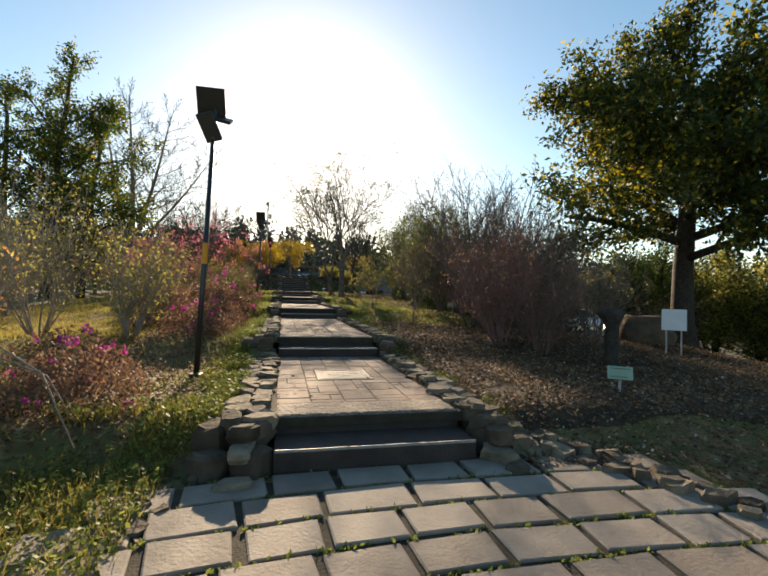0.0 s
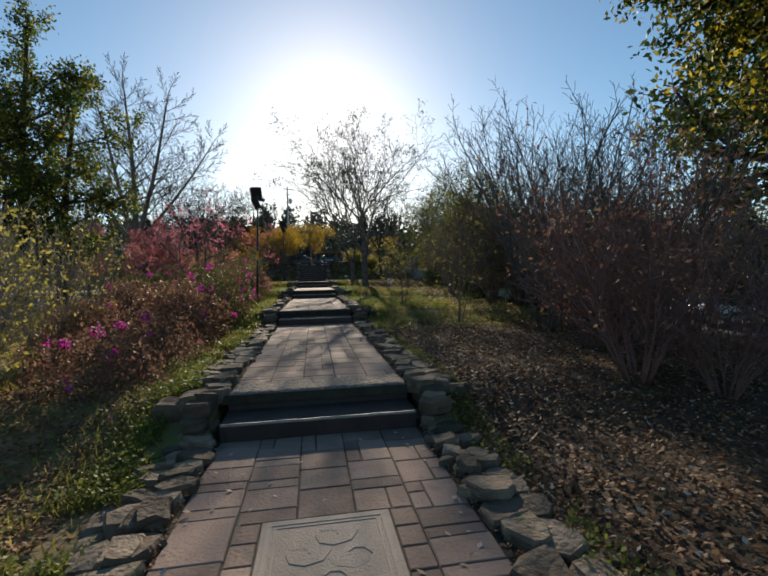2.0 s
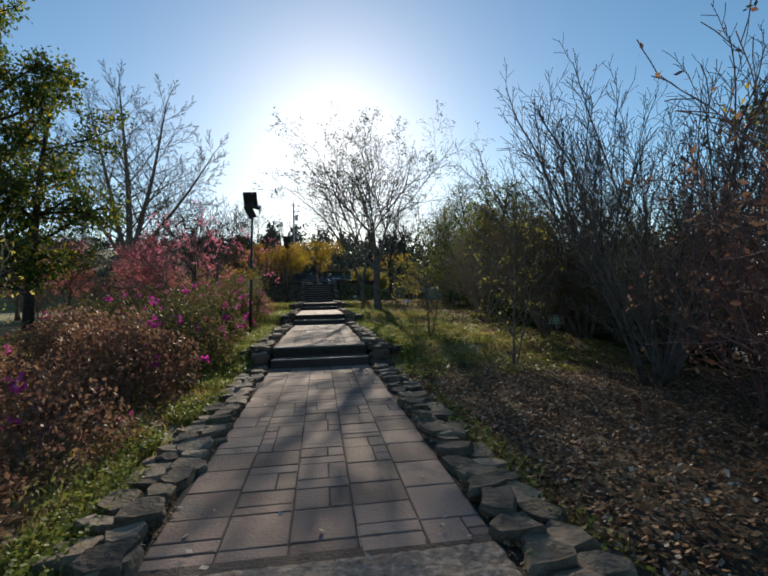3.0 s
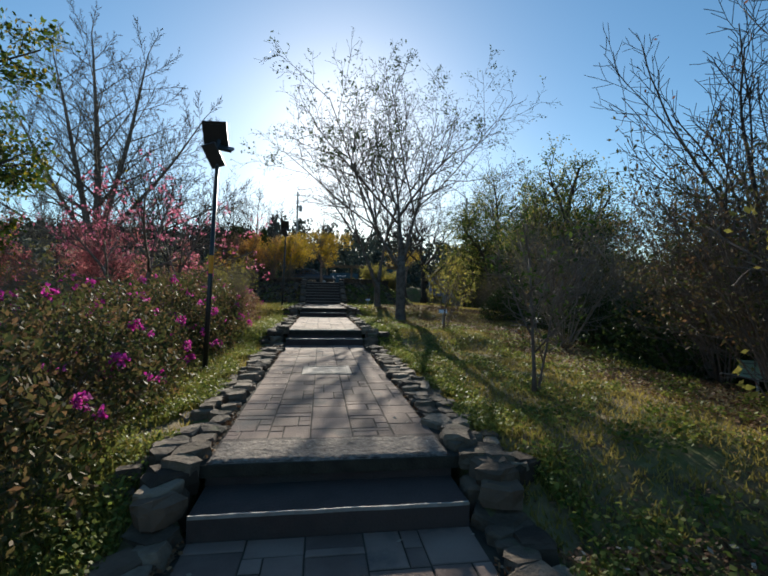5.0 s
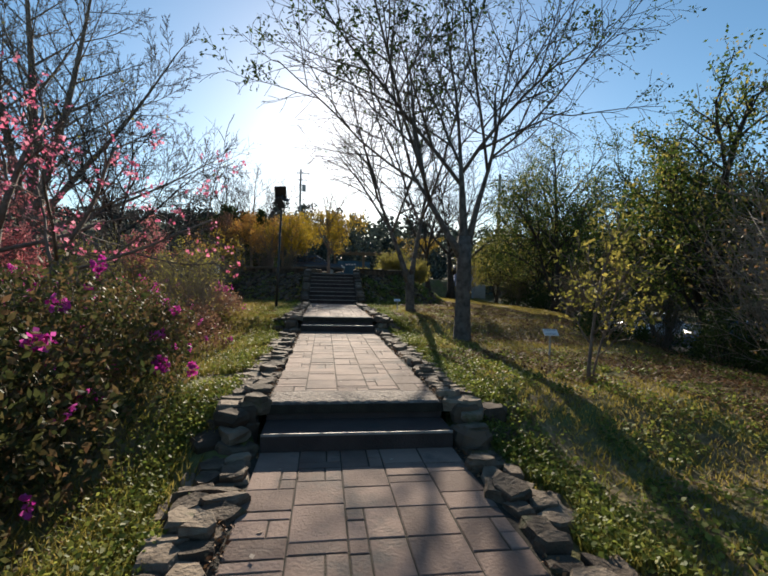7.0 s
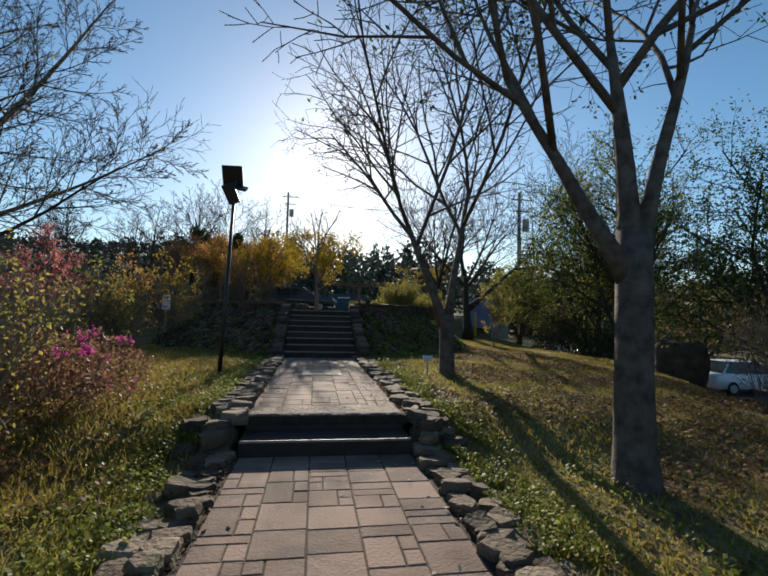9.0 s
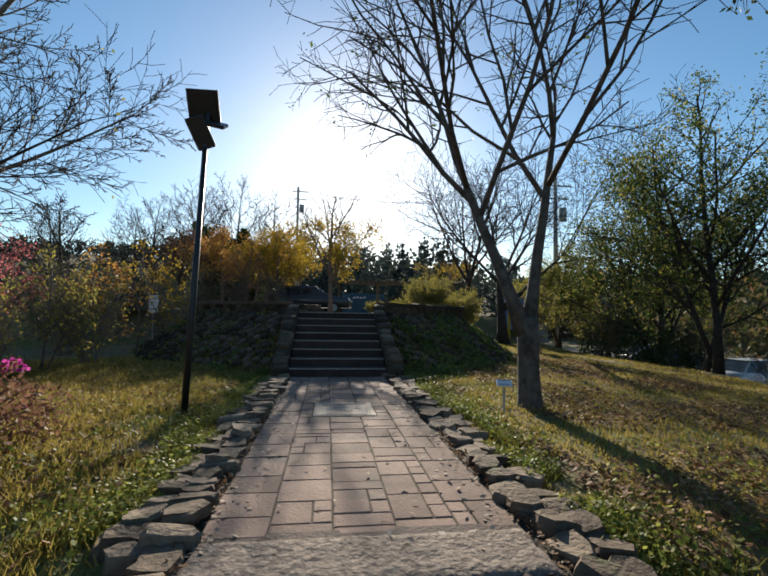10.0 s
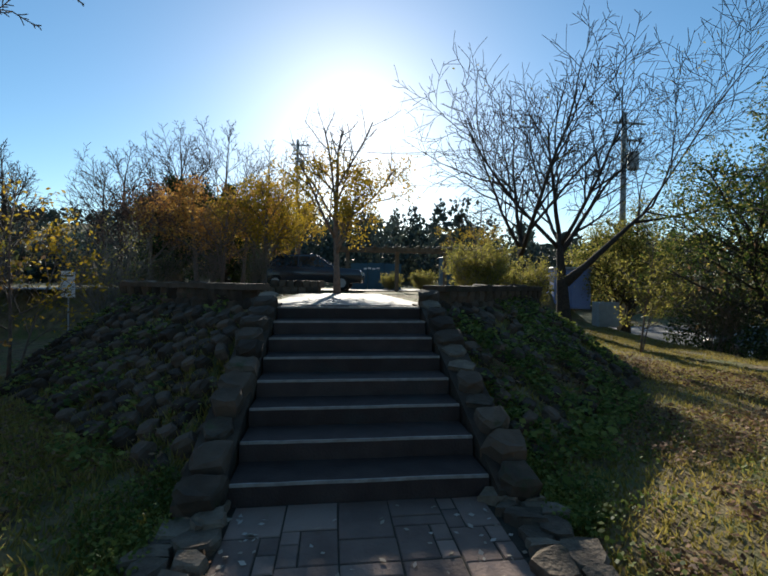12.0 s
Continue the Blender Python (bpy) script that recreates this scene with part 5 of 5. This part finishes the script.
# ---------------------------------------------------------------- cars
def make_car(x, y, rz, paint, lab):
    car = thing("car", G(x, y, 0.05), lab, "car", "parked cars", rz=rz)
    b = MB()
    prof = [(-2.15, 0.32), (-2.2, 0.62), (-2.05, 0.86), (-1.0, 0.95), (1.75, 0.98), (2.12, 0.9), (2.2, 0.55), (2.12, 0.3)]
    xs = [(-0.86, 0.93), (-0.8, 1.0), (0.8, 1.0), (0.86, 0.93)]
    for xo, s in xs:
        for yy, zz in prof:
            b.v.append(Vector((xo, yy * (0.985 if abs(xo) > 0.82 else 1), 0.3 + (zz - 0.3) * s)))
    n = len(prof)
    for i in range(3):
        for k in range(n):
            b.f.append((i * n + k, i * n + (k + 1) % n, (i + 1) * n + (k + 1) % n, (i + 1) * n + k))
    b.f += [tuple(reversed(range(n))), tuple(range(3 * n, 4 * n))]
    body = part("body", b, paint, car, "", True)
    c = MB()
    ring0 = [(-0.78, -1.05), (0.78, -1.05), (0.8, 1.8), (-0.8, 1.8)]
    base = len(c.v)
    for z, inset, f0, f1 in ((0.94, 0.0, -1.05, 1.8), (1.4, 0.16, -0.3, 1.35), (1.46, 0.24, -0.15, 1.2)):
        for xx, yy in ((-0.78 + inset, f0), (0.78 - inset, f0), (0.78 - inset, f1), (-0.78 + inset, f1)):
            c.v.append(Vector((xx, yy, z)))
    for i in range(2):
        for k in range(4):
            c.f.append((i * 4 + k, i * 4 + (k + 1) % 4, i * 4 + 4 + (k + 1) % 4, i * 4 + 4 + k))
    c.f.append((8, 9, 10, 11))
    part("cabin_glass", c, M_glass, car)
    r = MB()
    r.box((0, 0.52, 1.46), (1.1, 1.55, 0.05), 0.02)
    part("roof", r, paint, car)
    for sx_ in (-1, 1):
        for f0, f1 in ((-1.02, -0.28), (0.45, 0.45), (1.77, 1.33)):
            pl = MB()
            pl.tube([Vector((sx_ * 0.79, f0, 0.95)), Vector((sx_ * 0.63, f1, 1.42))], [0.033, 0.033], 5)
            part("pillar", pl, paint, car)
    for sx_ in (-1, 1):
        for yy in (-1.35, 1.35):
            w = MB()
            w.tube([Vector((sx_ * 0.68, yy, 0.31)), Vector((sx_ * 0.7, yy, 0.31)), Vector((sx_ * 0.86, yy, 0.31)), Vector((sx_ * 0.88, yy, 0.31))], [0.26, 0.31, 0.31, 0.26], 18)
            wheel = part("wheel", w, M_rubber, car)
            ri = MB()
            ri.tube([Vector((sx_ * 0.86, yy, 0.31)), Vector((sx_ * 0.89, yy, 0.31))], [0.2, 0.18], 14)
            part("rim", ri, M_grey, wheel)
        h = MB()
        h.box((sx_ * 0.62, -2.14, 0.7), (0.34, 0.1, 0.14), 0.03)
        part("headlight", h, M_lampglass, car)
    return car


kinds = [(M_cars[0], "white parked car"), (M_cars[1], "silver parked car"), (M_cars[2], "dark parked car"), (M_cars[3], "blue parked car")]
for k, (x, y) in enumerate(((23.6, 13.5), (23.4, 17.2), (19.6, 21.0), (19.4, 26.5), (19.6, 32.5), (19.4, 36.0), (19.5, 41.0), (19.3, 44.0), (19.6, 50.0))):
    p, lab = kinds[(2, 1, 1, 0, 0, 3, 0, 1, 2)[k]]
    make_car(x, y, 90 + U(-4, 4), p, lab + " on the asphalt strip below the park")

make_car(-1.1, 50.6, 82, M_cars[2], "dark car standing on the lane behind the terrace")

# ---------------------------------------------------------------- pergola, hoarding, booth, poles
pg = thing("pergola", G(0.6, 51.0), "long low timber pergola behind the terrace", "pergola")
for k in range(4):
    pm = MB()
    pm.box((-0.2 + k * 2.2, 0, 0.85), (0.16, 0.16, 1.9), 0.01)
    part("post", pm, M_timber, pg)
for o in (-0.5, 0.5):
    bm_ = MB()
    bm_.box((3.1, o, 1.84), (7.6, 0.1, 0.16), 0.01)
    part("beam", bm_, M_timber, pg)
for k in range(16):
    r_ = MB()
    r_.box((-0.5 + k * 0.48, 0, 1.97), (0.07, 1.5, 0.1), 0.008)
    part("rafter", r_, M_timber, pg)
hb = thing("site_hoarding", G(2.5, 56.5), "dark blue sheet hoarding with a line of pale writing", "hoarding")
for k in range(3):
    s = MB()
    s.box((-1.25 + k * 0.97, 0, 0.75), (0.95, 0.05, 1.5 + 0.06 * (k % 2)), 0.01)
    part("panel", s, M_blue, hb)
for k in range(4):
    s = MB()
    s.box((-0.9 + k * 0.24, -0.035, 1.2 + 0.03 * (k % 2)), (0.17, 0.012, 0.09), 0.003)
    part("writing", s, M_white, hb)
tk = thing("container", G(6.6, 55.5), "teal blue metal container beyond the pergola", "container")
s = MB()
s.box((0, 0, 0.95), (1.6, 1.4, 1.9), 0.02)
part("body", s, M_blue, tk)
for k in range(7):
    s = MB()
    s.box((-0.69 + k * 0.23, -0.715, 0.95), (0.1, 0.03, 1.7), 0.008)
    part("rib", s, M_blue, tk)
bt = thing("booth", G(10.7, 51.0, -0.15), "pale blue portable booth with a flat roof", "booth", rz=-12)
s = MB()
s.box((0, 0, 0.9), (1.6, 1.3, 1.8), 0.02)
part("wall", s, M_blue2, bt)
s = MB()
s.box((0, 0, 1.85), (1.75, 1.45, 0.1), 0.02)
part("roof", s, M_grey, bt)
s = MB()
s.box((0.3, -0.66, 0.86), (0.7, 0.04, 1.6), 0.01)
d = part("door", s, M_blue2, bt)
s = MB()
s.box((0.06, -0.7, 1.0), (0.03, 0.04, 0.14), 0.008)
part("handle", s, M_grey, d)
yp = MB()
yp.tube([Vector((0, 0, -0.1)), Vector((0, 0, 1.5))], [0.07, 0.07], 12)
thing("bollard", G(9.9, 49.8), "tall yellow painted post beside the booth", "post", mb=yp, material=M_yellowp)
cbx = thing("cabinet", G(11.0, 48.6), "grey metal utility cabinet on the lawn edge", "cabinet")
s = MB()
s.box((0, 0, 0.5), (0.9, 0.5, 1.0), 0.02)
part("body", s, M_grey, cbx)
s = MB()
s.box((0, -0.26, 0.52), (0.78, 0.02, 0.84), 0.006)
part("door", s, M_grey, cbx)


def make_pole(x, y, h, lab, arms=True):
    po = thing("utility_pole", G(x, y), lab, "utility pole", "utility poles")
    s = MB()
    s.tube([Vector((0, 0, -0.2)), Vector((0, 0, h / 2)), Vector((0, 0, h))], [0.17, 0.145, 0.11], 12)
    part("pole", s, M_concrete, po, "", True)
    for k, z in enumerate((h - 0.5, h - 1.3)):
        a = MB()
        a.box((0.25, 0, z), (1.7 - 0.4 * k, 0.09, 0.09), 0.01)
        arm = part("crossarm", a, M_grey, po)
        for q in (-0.4, 0.2, 0.9 - 0.3 * k):
            i = MB()
            i.tube([Vector((q, 0, z + 0.04)), Vector((q, 0, z + 0.12)), Vector((q, 0, z + 0.2))], [0.03, 0.05, 0.025], 8)
            part("insulator", i, M_white, arm)
    t = MB()
    t.tube([Vector((0.42, -0.1, h - 2.7)), Vector((0.42, -0.1, h - 1.9))], [0.24, 0.24], 14)
    part("transformer", t, M_grey, po)
    return po


make_pole(-3.5, 71.5, 13.2, "concrete utility pole with crossarms and a transformer")
make_pole(13.4, 51.0, 10.7, "concrete utility pole beyond the lawn")
cab = MB()
for q, z0, z1 in ((-0.4, 16.0, 11.2), (0.2, 16.0, 11.2), (0.9, 16.0, 11.1), (0.1, 13.8, 9.0)):
    A, B = Vector((-3.5 + q, 71.5, z0 - 0.3)), Vector((13.4 + q, 51.0, z1 - 0.5))
    pts = [A.lerp(B, i / 12) - Vector((0, 0, 1.1 * 4 * (i / 12) * (1 - i / 12))) for i in range(13)]
    cab.tube(pts, [0.012] * 13, 4)
tagged(new("overhead_cable", cab.mesh("overhead_cable", M_black)), "thin black cables slung between the poles", "cable")
gl = thing("street_lamp", G(21.5, 33.5), "slim curved street light beside the parking strip", "street lamp")
s = MB()
s.tube([Vector((0, 0, -0.1)), Vector((0, 0, 6.8)), Vector((0.1, 0, 7.4)), Vector((0.5, 0, 7.75)), Vector((1.1, 0, 7.8))], [0.09, 0.06, 0.05, 0.045, 0.04], 10)
part("post", s, M_grey, gl, "", True)
s = MB()
s.box((1.35, 0, 7.77), (0.6, 0.22, 0.1), 0.03)
part("lamp_head", s, M_grey, gl)

# ---------------------------------------------------------------- far woods and hills
woods = MB()
for k in range(800):
    x, y = U(-190, 170), U(88, 210)
    if k < 260:
        x, y = U(-70, 75), U(78, 112)
    z0 = terrain(x, y)
    hgt, wid = U(6, 11) * (0.5 if x < -22 else 1), U(2.2, 3.8)
    pine = rng.random() < 0.5
    for j in range(320 if k < 260 else 85):
        t = U(0.1, 1)
        rr = wid * ((1 - t) * 0.9 + 0.12 if pine else math.sqrt(max(0.05, 1 - (2 * t - 1.0) ** 2)) * 0.9) * U(0.4, 1)
        a = U(0, 6.28)
        dd, sd = rdir(), rdir()
        sd = dd.cross(sd)
        if sd.length > 0.05:
            woods.leaf(Vector((x + rr * math.cos(a), y + rr * math.sin(a), z0 + hgt * t)), dd, sd.normalized(), U(0.35, 0.75) if k < 260 else U(0.8, 1.5), 0.7)
tagged(new("far_woods", woods.mesh("far_woods", L_wood)), "dark wooded ridge closing the view", "woods", "", "stuff")
belt = MB()
for k in range(420):
    a = U(0, 6.28)
    rr = U(46, 75)
    x, y = rr * math.cos(a), 20 + rr * math.sin(a)
    if y > 30 and -26 < x < 26:
        continue
    z0 = terrain(x, y)
    for j in range(70):
        t = U(0.02, 1)
        q = 2.4 * math.sqrt(max(0.05, 1 - (1.7 * t - 0.8) ** 2)) * U(0.3, 1)
        b = U(0, 6.28)
        dd = rdir()
        sd = dd.cross(rdir())
        if sd.length > 0.05:
            belt.leaf(Vector((x + q * math.cos(b), y + q * math.sin(b), z0 + (3.2 if x < 0 else 6.0) * t)), dd, sd.normalized(), U(0.5, 0.9), 0.7)
tagged(new("tree_belt", belt.mesh("tree_belt", L_azalea)), "distant brownish belt of trees round the park", "woods", "", "stuff")

# ---------------------------------------------------------------- bed of soil under the shrubs
bed = MB()
nxb, nyb = 42, 64
for j in range(nyb + 1):
    for i in range(nxb + 1):
        y = 3.9 + 9.6 * j / nyb
        e0 = 1.45 + 0.18 * noise.noise(Vector((0, y * 0.9, 2)))
        x = e0 + (9.0 + 0.8 * noise.noise(Vector((3, y * 0.5, 2))) - e0) * i / nxb
        y += 0.5 * noise.noise(Vector((x * 0.7, 9, j // nyb))) * (j in (0, nyb))
        rim = i in (0, nxb) or j in (0, nyb)
        bed.v.append(Vector((x, y, terrain(x, y) + (-0.02 if rim else 0.03 + 0.012 * noise.noise(Vector((x * 4, y * 4, 0)))))))
for j in range(nyb):
    for i in range(nxb):
        a = j * (nxb + 1) + i
        bed.f.append((a, a + 1, a + nxb + 2, a + nxb + 1))
tagged(new("soil_bed", bed.mesh("soil_bed", M_soil, True)), "dark leaf-mould bed under the shrubs", "soil", "", "structure")

# ---------------------------------------------------------------- grass, ivy, litter
def scatter(name, n, region, fn, material, label, category):
    mb = MB()
    k = 0
    while k < n:
        x, y = region()
        if x is None:
            continue
        fn(mb, x, y, terrain(x, y))
        k += 1
    return tagged(new(name, mb.mesh(name, material)), label, category, "", "stuff")


def blade(lo, hi, w):
    def f(mb, x, y, z):
        d = Vector((U(-0.5, 0.5), U(-0.5, 0.5), 1)).normalized()
        s = Vector((U(-1, 1), U(-1, 1), 0.01)).normalized()
        L = U(lo, hi)
        b = len(mb.v)
        p = Vector((x, y, z - 0.01))
        tip = p + d * L + Vector((d.x, d.y, 0)) * L * 0.4
        mb.v += [p - s * w, p + s * w, tip]
        mb.f.append((b, b + 1, b + 2))
    return f


def flat_leaf(lo, hi, lift=0.012, fat=0.6, tilt=0.5):
    def f(mb, x, y, z):
        a = U(0, 6.28)
        d = Vector((math.cos(a), math.sin(a), U(-tilt, tilt))).normalized()
        s = d.cross(Vector((U(-tilt, tilt), U(-tilt, tilt), 1))).normalized()
        mb.leaf(Vector((x, y, z + lift * U(0.3, 1.5))), d, s, U(lo, hi), fat)
    return f


def clumpy(x, y, f, cut):
    return noise.noise(Vector((x * f, y * f, 5))) > cut


def verge():
    s = rng.choice((-1, 1))
    y = U(2.0, 35.5)
    x = s * (1.22 + abs(rng.gauss(0, 0.28 if s > 0 or y < 11 else 0.36)))
    if not clumpy(x, y, 1.3, -0.15) or (s > 0 and y < 13 and (x > 1.5 or rng.random() < 0.75)) or (y < 3.9 and abs(x) < 2.2):
        return None, None
    return x, y


def weeds_r():
    x, y = 1.5 + 6 * rng.random() ** 1.3, U(13, 26)
    return (x, y) if clumpy(x, y, 1.6, 0.0) else (None, None)


def front_left():
    x, y = -1.7 - 4.5 * rng.random() ** 1.2, U(0.3, 4.6)
    return (x, y) if clumpy(x, y, 1.1, -0.25) else (None, None)


def lawn_r():
    x, y = 1.3 + 9.5 * rng.random() ** 1.3, U(14, 48)
    return (x, y) if clumpy(x, y, 0.9, -0.45) and plaza_gap(x, y) > 0.3 and not (x > 4.6 and y < 24 and rng.random() < 0.75) else (None, None)


def lawn_l():
    x, y = -1.3 - 9 * rng.random() ** 1.2, U(4, 40)
    if x > -3.3 and y < 11.5 and rng.random() < 0.8:
        return None, None
    return (x, y) if clumpy(x, y, 0.9, -0.45) and plaza_gap(x, y) > 0.3 else (None, None)


scatter("grass", 60000, verge, blade(0.04, 0.15, 0.007), L_grass, "short green grass along the path edges", "grass")
scatter("grass", 140000, lawn_r, blade(0.03, 0.09, 0.011), L_lawn, "dry yellow-green lawn grass", "grass")
scatter("grass", 130000, lawn_l, blade(0.03, 0.13, 0.01), L_lawn, "dry yellow-green rough grass", "grass")
scatter("ivy", 64000, verge, flat_leaf(0.02, 0.045, 0.08, 0.75, 0.9), L_ivy, "low green ground cover with small glossy leaves", "ground cover")


scatter("ivy", 16000, front_left, flat_leaf(0.02, 0.05, 0.1, 0.75, 0.9), L_ivy, "leafy weeds beside the flagstone court", "ground cover")
scatter("grass", 16000, front_left, blade(0.05, 0.2, 0.008), L_lawn, "straggling dry grass beside the flagstone court", "grass")


scatter("ivy", 26000, weeds_r, flat_leaf(0.03, 0.06, 0.06, 0.75, 0.9), L_ivy, "low leafy weeds in the rough grass", "ground cover")


def bed_r():
    x, y = 1.3 + 11 * rng.random() ** 1.25, U(2.2, 14.0)
    return (x, y) if not (y < 3.3 and x < 2.75) and clumpy(x, y, 0.9, -0.65) else (None, None)


def bed_any():
    x, y = rng.choice((-1, 1)) * (1.3 + 9 * rng.random()), U(1, 44)
    return (x, y) if not (y < 3.95 and abs(x) < 2.75) and clumpy(x, y, 0.6, -0.3) else (None, None)


scatter("fallen_leaves", 105000, bed_r, flat_leaf(0.025, 0.062, 0.055, 0.6, 0.7), L_litter, "brown fallen leaves carpeting the shrub bed", "leaves")
scatter("fallen_leaves", 8000, bed_r, flat_leaf(0.025, 0.06, 0.06, 0.6, 0.7), L_dust, "pale curled fallen leaves", "leaves")


def bed_l():
    x, y = -1.6 - 2.2 * rng.random(), U(2.5, 13)
    return (x, y) if clumpy(x, y, 0.8, -0.4) else (None, None)


scatter("fallen_leaves", 22000, bed_l, flat_leaf(0.025, 0.06, 0.03, 0.6, 0.6), L_litter, "brown fallen leaves under the azalea hedge", "leaves")


def bed_far():
    x, y = U(4.2, 11.5), U(13.5, 25)
    return (x, y) if clumpy(x, y, 0.8, -0.4) else (None, None)


scatter("fallen_leaves", 30000, bed_far, flat_leaf(0.03, 0.08, 0.05, 0.6, 0.6), L_litter, "brown fallen leaves under the tall shrubs", "leaves")
def lawn_drift():
    x, y = 1.6 + 6.5 * rng.random() ** 1.2, U(23, 42)
    return (x, y) if clumpy(x, y, 0.7, -0.1) and plaza_gap(x, y) > 0.3 else (None, None)


def lawn_left():
    x, y = -1.6 - 6 * rng.random() ** 1.1, U(27, 38)
    return (x, y) if clumpy(x, y, 0.8, -0.3) and plaza_gap(x, y) > 0.5 else (None, None)


def lawn_weeds():
    x, y = rng.choice((1, 1, -1)) * (1.4 + 2.4 * rng.random() ** 1.4), U(26, 37)
    return (x, y) if clumpy(x, y, 1.5, 0.08) and plaza_gap(x, y) > 0.3 else (None, None)


scatter("fallen_leaves", 34000, lawn_drift, flat_leaf(0.03, 0.075, 0.07, 0.6, 0.6), L_litter, "ochre fallen leaves drifted over the lawn", "leaves")
scatter("fallen_leaves", 20000, lawn_left, flat_leaf(0.03, 0.07, 0.06, 0.6, 0.6), L_litter, "dry brown leaves scattered over the rough grass", "leaves")
scatter("grass", 45000, lawn_left, blade(0.05, 0.16, 0.009), L_lawn, "dry straw-coloured rough grass by the stony bank", "grass")
scatter("ivy", 7000, lawn_weeds, flat_leaf(0.02, 0.05, 0.08, 0.75, 0.9), L_ivy, "patches of leafy weeds in the lawn", "ground cover")
scatter("fallen_leaves", 45000, bed_any, flat_leaf(0.025, 0.06, 0.03, 0.6, 0.5), L_litter, "brown fallen leaves scattered over the turf", "leaves")


def bank_spot():
    x, y = rng.choice((1, 1, -1)) * U(1.4, 6.6), U(35, 42)
    g = plaza_gap(x, y)
    return (x, y) if 0.05 < g < 2.6 and clumpy(x, y, 1.0, -0.05 if x > 0 else 0.1) else (None, None)


scatter("ivy", 8000, bank_spot, flat_leaf(0.05, 0.1, 0.12, 0.7, 0.8), L_ivy, "leafy creepers over the stony banks", "ground cover")
def edge_gap():
    return rng.choice((-1, 1)) * U(0.87, 0.97), U(4.1, 34.6)


gap = MB()
for k in range(9000):
    x, y = edge_gap()
    if not clumpy(x * 3, y, 0.9, 0.0):
        continue
    i = max(j for j in range(5) if FLIGHTS[j] <= y)
    if y > ENDS[i]:
        continue
    flat_leaf(0.018, 0.042, 0.02, 0.65, 0.9)(gap, x, y, LEVELS[i + 1])
tagged(new("ground_cover", gap.mesh("ground_cover", L_litter)), "dry leaves and weeds caught along the paving edge", "leaves", "", "stuff")
# leaves blown onto the paving
drift = MB()
for k in range(750):
    i = rng.choice((4, 4, 3, 2, 1, 0)) if k > 350 else 4
    y = U(FLIGHTS[i] + 0.2, ENDS[i] - 0.1)
    x = U(-0.85, 0.85) if rng.random() < 0.3 else rng.choice((-1, 1)) * U(0.62, 0.9)
    flat_leaf(0.03, 0.06, 0.012, 0.6, 0.4)(drift, x, y, LEVELS[i + 1])
tagged(new("fallen_leaves", drift.mesh("fallen_leaves", L_dust)), "pale dry leaves blown onto the paving", "leaves", "", "stuff")
